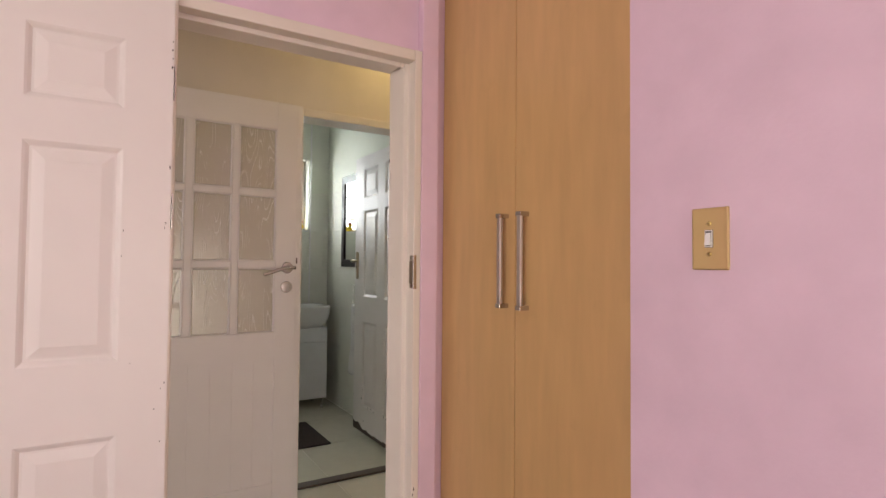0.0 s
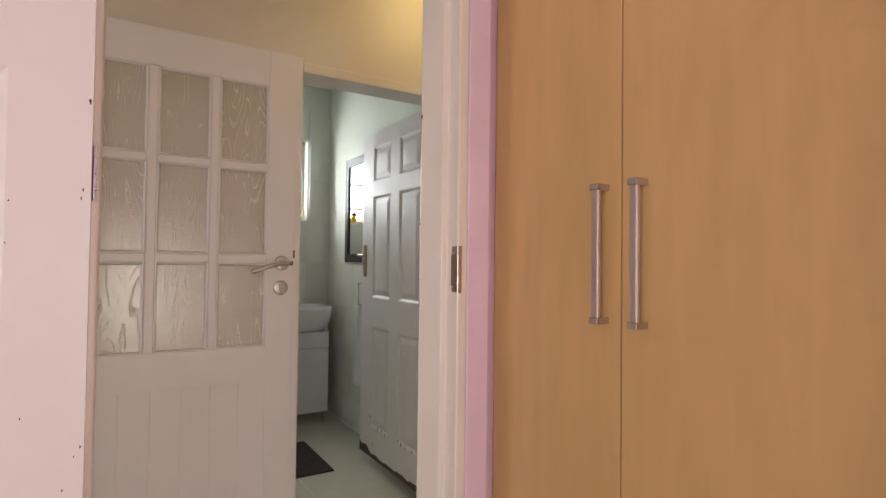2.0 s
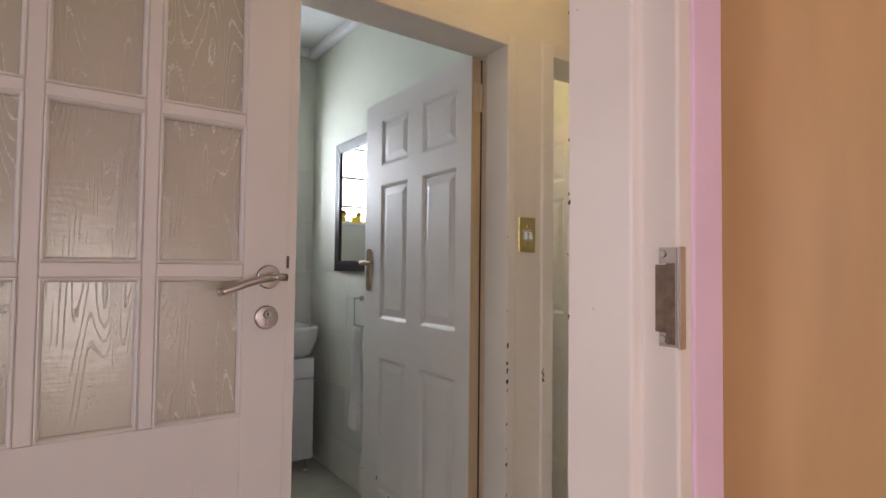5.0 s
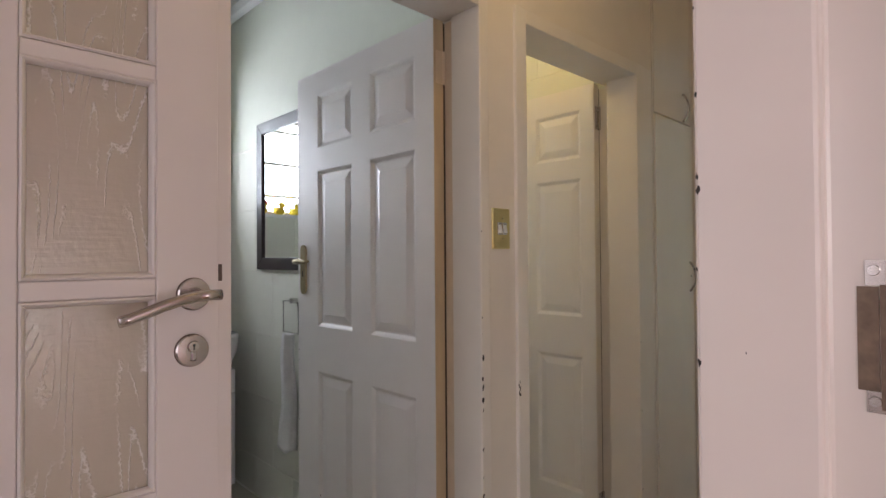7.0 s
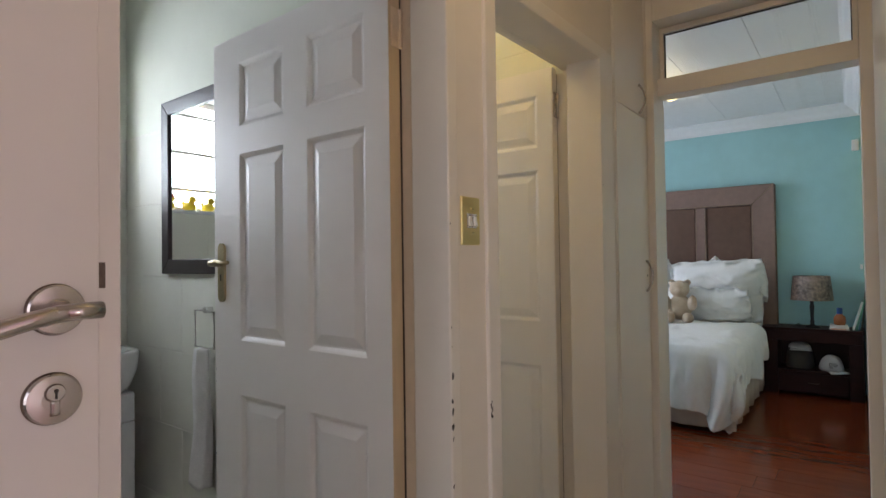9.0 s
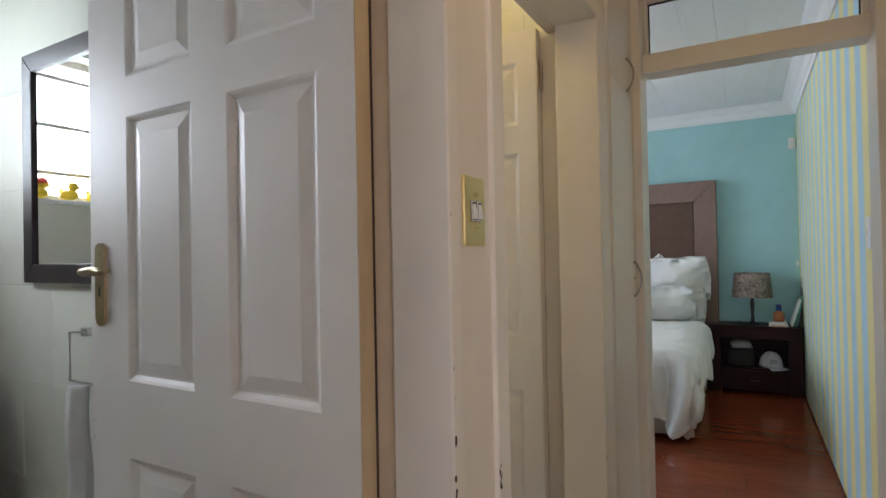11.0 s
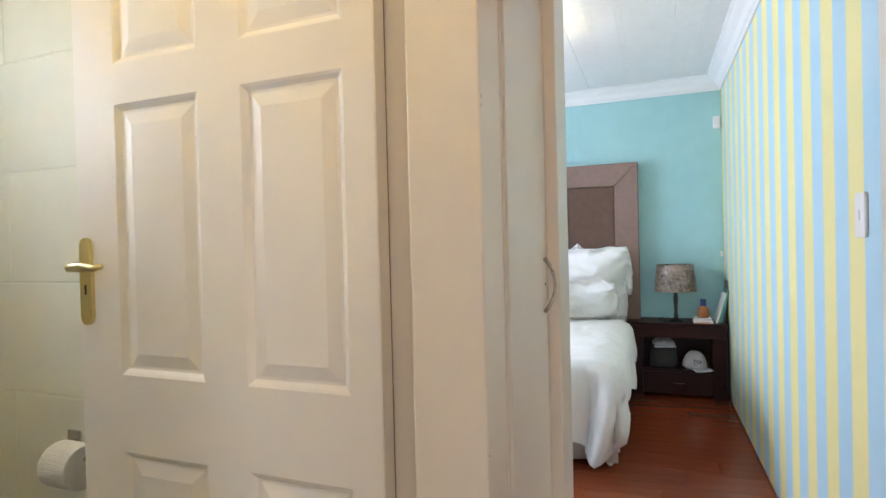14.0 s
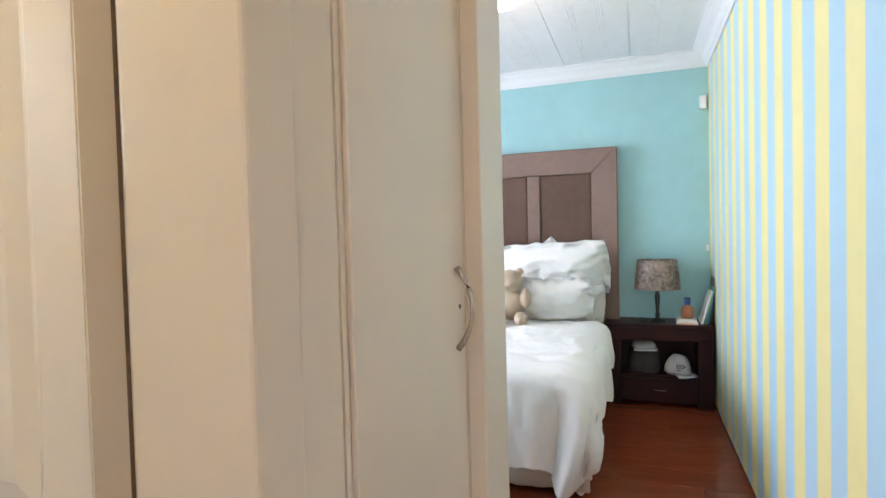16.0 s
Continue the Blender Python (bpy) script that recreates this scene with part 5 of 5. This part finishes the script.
rm = ted.modifiers.new("fuse", "REMESH"); rm.mode = "VOXEL"; rm.voxel_size = 0.007; rm.use_smooth_shade = True
ted.matrix_basis = pose(6.00, 3.285, 0.645, 0, 0, 8)
for v in ted.data.vertices:
    v.co *= 1.12
tagged(ted, "beige plush teddy bear sitting against the white pillows", "teddy bear")

# nightstand
NX, NY0, NY1, NZ = 6.365, 1.925, 2.655, 0.60
ns = thing("nightstand", pose(0, 0, 0), "dark mahogany nightstand with an open shelf and a drawer below", "nightstand")
part("top", boxes((NX - 0.015, BW - 0.002, NY0 - 0.006, NY1 + 0.01, NZ - 0.028, NZ)), MAHOGANY, ns, bevel=0.004)
part("apron", boxes((NX, BW - 0.004, NY0 + 0.0, NY1, 0.482, NZ - 0.0285)), MAHOGANY, ns, bevel=0.002)
for yy in ((NY0, NY0 + 0.10), (NY1 - 0.11, NY1)):
    part("side_panel", boxes((NX + 0.002, BW - 0.004, yy[0], yy[1], 0.0, 0.4815)), MAHOGANY, ns, bevel=0.002)
part("back_panel", boxes((BW - 0.02, BW - 0.004, NY0 + 0.1005, NY1 - 0.1105, 0.05, 0.4815)), MAHOGANY, ns)
part("shelf", boxes((NX + 0.004, BW - 0.0205, NY0 + 0.1005, NY1 - 0.1105, 0.205, 0.228)), MAHOGANY, ns)
dr = part("drawer", boxes((NX + 0.001, NX + 0.25, NY0 + 0.102, NY1 - 0.112, 0.03, 0.2035)), MAHOGANY, ns, bevel=0.003)
part("drawer_pull", tube([(NX, 2.24, 0.125), (NX - 0.018, 2.25, 0.122), (NX - 0.018, 2.31, 0.122), (NX, 2.32, 0.125)], 0.003, 8), SLOT, dr)

tl = thing("table_lamp", pose(6.50, 2.285, NZ), "black turned table lamp with a crushed taupe velvet shade", "table lamp")
part("lamp_base", lathe([(0.062, 0), (0.062, 0.008), (0.05, 0.014), (0.02, 0.022), (0.013, 0.035), (0.019, 0.05), (0.012, 0.07), (0.015, 0.13), (0.019, 0.19), (0.012, 0.215), (0.016, 0.225), (0.008, 0.24), (0.007, 0.30)], 28), BLACK, tl, smooth=True)
bm = bmesh.new()
a, b, c, d = [], [], [], []
for i in range(48):
    t = 2 * math.pi * i / 48
    for lst, r, z in ((a, 0.163, 0.245), (b, 0.141, 0.462), (c, 0.160, 0.245), (d, 0.138, 0.462)):
        lst.append(bm.verts.new((r * math.cos(t), r * math.sin(t), z)))
for i in range(48):
    j = (i + 1) % 48
    bm.faces.new((a[i], a[j], b[j], b[i])); bm.faces.new((c[j], c[i], d[i], d[j])); bm.faces.new((b[i], b[j], d[j], d[i])); bm.faces.new((a[j], a[i], c[i], c[j]))
part("shade", bm, SHADE, tl, "crushed taupe velvet drum shade", smooth=False)
part("shade_ring", tube([(0.0, -0.14, 0.455), (0.0, 0.14, 0.455)], 0.002, 6), BLACK, tl)
cord = tagged(mesh_object("lamp_cord", tube([(6.45, 2.33, NZ + 0.004), (6.43, 2.37, NZ + 0.004), (6.46, 2.41, NZ + 0.02), (6.49, 2.39, NZ + 0.03), (6.47, 2.36, NZ + 0.01), (6.52, 2.42, NZ + 0.004), (6.66, 2.45, NZ + 0.004)], 0.003, 8), BLACK, smooth=True), "black lamp cord curled on the nightstand", "cord")

bot = thing("bottle", pose(6.46, 2.085, NZ + 0.037), "small amber bottle with navy cap on a pile of cards", "bottle")
part("flask", lathe([(0.036, 0), (0.042, 0.01), (0.046, 0.04), (0.042, 0.07), (0.024, 0.09), (0.018, 0.098)], 24), AMBER, bot, smooth=True)
part("cap", lathe([(0.021, 0.096), (0.022, 0.10), (0.022, 0.145), (0.02, 0.15)], 20), NAVYCAP, bot)
tagged(mesh_object("card_pile", boxes((6.395, 6.53, 2.02, 2.16, NZ, NZ + 0.016), (6.40, 6.525, 2.03, 2.155, NZ + 0.0165, NZ + 0.0365)), PAPER, 0.001), "small pile of cards and notes on the nightstand", "papers")
tagged(mesh_object("note_pad", boxes((6.385, 6.394, 2.04, 2.15, NZ, NZ + 0.012)), PEACH, 0.001), "peach-coloured note pad lying on the nightstand", "note pad")


def leaning(name, y0, tilt, w, h, t, mat_, label, x=6.42, pages=True):
    bm = boxes((0, w, -t / 2, t / 2, 0, h))
    th = thing(name, pose(x, y0, NZ, tilt, 0, 0), label, "book", "books leaning on the wall")
    part("cover", bm, mat_, th, bevel=0.0015)
    if pages:
        part("pages", boxes((0.004, w + 0.0006, -t / 2 + 0.002, t / 2 - 0.002, 0.004, h + 0.0008)), PAPER, th)
    return th


leaning("book", 1.992, 16, 0.20, 0.245, 0.014, PAPER, "white softcover book leaning on the striped wall")
leaning("book", 1.972, 14, 0.21, 0.275, 0.012, BOOKGREEN, "green picture book leaning on the striped wall", 6.41)
leaning("book", 1.954, 11, 0.22, 0.315, 0.010, BOOKBLUE, "tall blue book leaning on the striped wall", 6.43)
leaning("book", 1.935, 6, 0.22, 0.34, 0.010, BLACK, "tall dark book standing against the striped wall", 6.44)


def baseball_cap(m, mat_, label, rise=0.105):
    c = thing("baseball_cap", m, label, "cap")
    bm = bmesh.new()
    rings = []
    for j in range(9):
        a = math.pi / 2 * j / 8.3
        r, z = 0.088 * math.cos(a) ** 0.8, rise * math.sin(a)
        rings.append([bm.verts.new((r * 1.08 * math.cos(2 * math.pi * i / 32), r * math.sin(2 * math.pi * i / 32), z + 0.004 * math.cos(6 * math.pi * i / 16))) for i in range(32)])
    for p, q2 in zip(rings, rings[1:]):
        for i in range(32):
            bm.faces.new((p[i], p[(i + 1) % 32], q2[(i + 1) % 32], q2[i]))
    bm.faces.new(rings[-1]); bm.faces.new(rings[0][::-1])
    part("crown", bm, mat_, c, smooth=True)
    bm = bmesh.new()
    inn, outr = [], []
    for i in range(17):
        a = -1.15 + 2.3 * i / 16
        inn.append(bm.verts.new((0.092 * math.cos(a), 0.086 * math.sin(a), 0.006)))
        outr.append(bm.verts.new((0.092 * math.cos(a) + 0.068 * math.cos(a * 0.75), 0.094 * math.sin(a), -0.004 + 0.012 * math.cos(a * 1.3) - 0.018 * (1 - math.cos(a)))))
    for i in range(16):
        bm.faces.new((inn[i], inn[i + 1], outr[i + 1], outr[i]))
    v = part("peak", bm, mat_, c, smooth=True)
    s = v.modifiers.new("thick", "SOLIDIFY"); s.thickness = 0.003
    part("button", lathe([(0.007, rise - 0.002), (0.006, rise + 0.003)], 12), mat_, c)
    return c


wc = baseball_cap(pose(6.47, 2.155, 0.236, 0, 4, 228), CLOTHWHITE, "white baseball cap with dark lettering in the shelf of the nightstand", 0.128)
bars = bmesh.new()


def on_crown(a, z, rise=0.128):
    k = math.asin(z / rise)
    r = 0.088 * math.cos(k) ** 0.8 + 0.0035
    return (r * 1.08 * math.cos(a), r * math.sin(a), z)


for a, b, z0, z1 in ((-0.036, -0.031, 0.050, 0.076), (-0.031, -0.020, 0.072, 0.076), (-0.031, -0.020, 0.050, 0.054), (-0.020, -0.016, 0.054, 0.072), (-0.011, -0.007, 0.050, 0.076), (-0.004, 0.008, 0.050, 0.055), (-0.004, 0.008, 0.070, 0.076), (0.004, 0.008, 0.055, 0.062), (0.012, 0.016, 0.050, 0.076), (0.018, 0.028, 0.060, 0.065), (-0.036, -0.010, 0.036, 0.041)):
    aa, ab = -0.62 + a / 0.088, -0.62 + b / 0.088
    bars.faces.new([bars.verts.new(on_crown(p, q2)) for p, q2 in ((aa, z0), (ab, z0), (ab, z1), (aa, z1))])
lt = part("lettering", bars, CLOTHDARK, wc)
lt.modifiers.new("thick", "SOLIDIFY").thickness = 0.0015
baseball_cap(pose(6.50, 2.385, 0.412, 0, 4, 190), CLOTHWHITE, "white cap on a dark hat in the shelf of the nightstand", 0.045)
hat = tagged(mesh_object("hat", lathe([(0.105, 0.2282), (0.11, 0.25), (0.10, 0.36), (0.092, 0.403), (0.03, 0.410)], 28, centre=(6.50, 2.385, 0)), CLOTHDARK, smooth=True), "dark cloth hat in the shelf of the nightstand", "hat")

sen = thing("motion_sensor", pose(BW, 1.945, 2.175), "small white alarm sensor high in the corner", "motion sensor")
part("housing", boxes((-0.032, 0, -0.026, 0.026, 0, 0.10)), WHITEPLASTIC, sen, bevel=0.008)
part("lens", boxes((-0.0345, -0.0318, -0.017, 0.017, 0.012, 0.05)), CERAMIC, sen, bevel=0.001)
so_ = thing("wall_socket", pose(BW, 1.922, 1.14), "small white wall plate near the corner", "wall socket")
part("cover", boxes((-0.008, 0, -0.010, 0.010, -0.022, 0.022)), WHITEPLASTIC, so_, bevel=0.002)
structure("skirting_striped", boxes((3.25, BW, 1.9055, 1.916, 0, 0.014)), LAMINATE, 0.003)


# ---- pieces of walls and floors ----
def pieces(name, host, cells, mat_, make):
    """Objects of their own on shared meshes, one for each cell (x, y, z, w, h)."""
    cache = {}
    for x, y_, z, w, h in cells:
        key = (round(w, 3), round(h, 3))
        if key not in cache:
            bm = make(w, h)
            bmesh.ops.recalc_face_normals(bm, faces=bm.faces)
            me = bpy.data.meshes.new(name)
            bm.to_mesh(me)
            bm.free()
            me.materials.append(mat_)
            cache[key] = me
        ob = new(name, cache[key])
        ob.location = (x, y_, z)
        ob.parent = host


def slab(dx, dy, dz, axis, b=0.0025):
    """A thin tile with a chamfered face; axis: the way its face looks."""
    def make(w, h):
        bm = bmesh.new()
        lo = [(0, 0), (w, 0), (w, h), (0, h)]
        hi = [(b, b), (w - b, b), (w - b, h - b), (b, h - b)]

        def at(p, d):
            if axis == "z":
                return (p[0], p[1], d)
            if axis == "-x":
                return (-d, p[0], p[1])
            return (p[0], -d, p[1])
        v0 = [bm.verts.new(at(p, 0)) for p in lo]
        v1 = [bm.verts.new(at(p, 0.007)) for p in lo]
        v2 = [bm.verts.new(at(p, 0.009)) for p in hi]
        for r, s in ((v0, v1), (v1, v2)):
            for i in range(4):
                bm.faces.new((r[i], r[(i + 1) % 4], s[(i + 1) % 4], s[i]))
        bm.faces.new(v2)
        return bm
    return make


JO = 0.0025


def wall_cells(a0, a1, z0, z1, w, h, first, zfirst):
    out = []
    k = 0
    z = zfirst
    while z < z1:
        a = first - (w / 2 if k % 2 else 0) - 4 * w
        while a < a1:
            lo, hi = max(a, a0), min(a + w, a1)
            zl, zh = max(z, z0), min(z + h, z1)
            if hi - lo > 0.02 and zh - zl > 0.02:
                out.append((lo, zl, hi - lo - JO, zh - zl - JO))
            a += w
        z += h
        k += 1
    return out


def setting(name):
    return bpy.data.objects[name]


east = [(BX + 0.009, a, z, w, h) for a, z, w, h in wall_cells(PB + 0.01, BY, 0, 1.8825, 0.40, 0.335, 4.535, -0.1375)]
pieces("wall_tile", setting("wall_bath_east"), east, TILEWALL, slab(0, 0, 0, "-x"))
north = [(a, BY + 0.009, z, w, h) for a, z, w, h in wall_cells(-0.6, 1.0, 0, 1.8825, 0.40, 0.335, 0.46, -0.1375) + wall_cells(1.62, BX, 0, 1.8825, 0.40, 0.335, 1.36, -0.1375) + wall_cells(1.0, 1.62, 0, 1.53, 0.40, 0.335, 1.36, -0.1375)]
pieces("wall_tile", setting("wall_bath_north"), north, TILEWALL, slab(0, 0, 0, "-y"))
te = [(TX + 0.009, a, z, w, h) for a, z, w, h in wall_cells(PB, TY, 0, H, 0.60, 0.318, 4.195, -0.07)]
pieces("wall_tile", setting("wall_toilet_east"), te, TILEWALL, slab(0, 0, 0, "-x"))


def floor_cells(x0, x1, y0, y1, w, h, fx, fy):
    out = []
    x = fx
    while x < x1:
        y_ = fy
        while y_ < y1:
            a, b, c, d = max(x, x0), min(x + w, x1), max(y_, y0), min(y_ + h, y1)
            if b - a > 0.02 and d - c > 0.02:
                out.append((a, c, -0.009, b - a - JO, d - c - JO))
            y_ += h
        x += w
    return out


ft = floor_cells(-1.1, 3.2, 1.80, 2.965, 0.60, 0.60, -1.19, 1.80) + floor_cells(-0.6, 1.0, 3.035, BY, 0.60, 0.60, -1.19, 3.035) + floor_cells(1.0, BX, 3.035, BY, 0.60, 0.60, 1.20 - 0.6, 3.035) + floor_cells(1.9, TX, 2.965, TY, 0.60, 0.60, 1.81, 2.965)
pieces("floor_tile", setting("floor_base"), ft, TILEFLOOR, slab(0, 0, 0, "z", 0.0015))
pl = []
x = 3.20
k = 0
rnd = random.Random(11)
while x < BW:
    y_ = 1.8 - rnd.uniform(0, 1.1)
    while y_ < 5.4:
        lo, hi = max(y_, 1.906), min(y_ + 1.2, 5.4)
        if hi - lo > 0.03:
            pl.append((x, lo, -0.009, min(0.19, BW - x) - 0.0008, hi - lo - 0.0008))
        y_ += 1.2
    x += 0.19
pieces("floor_plank", setting("floor_bedroom_two_base"), pl, LAMINATE, slab(0, 0, 0, "z", 0.0008))
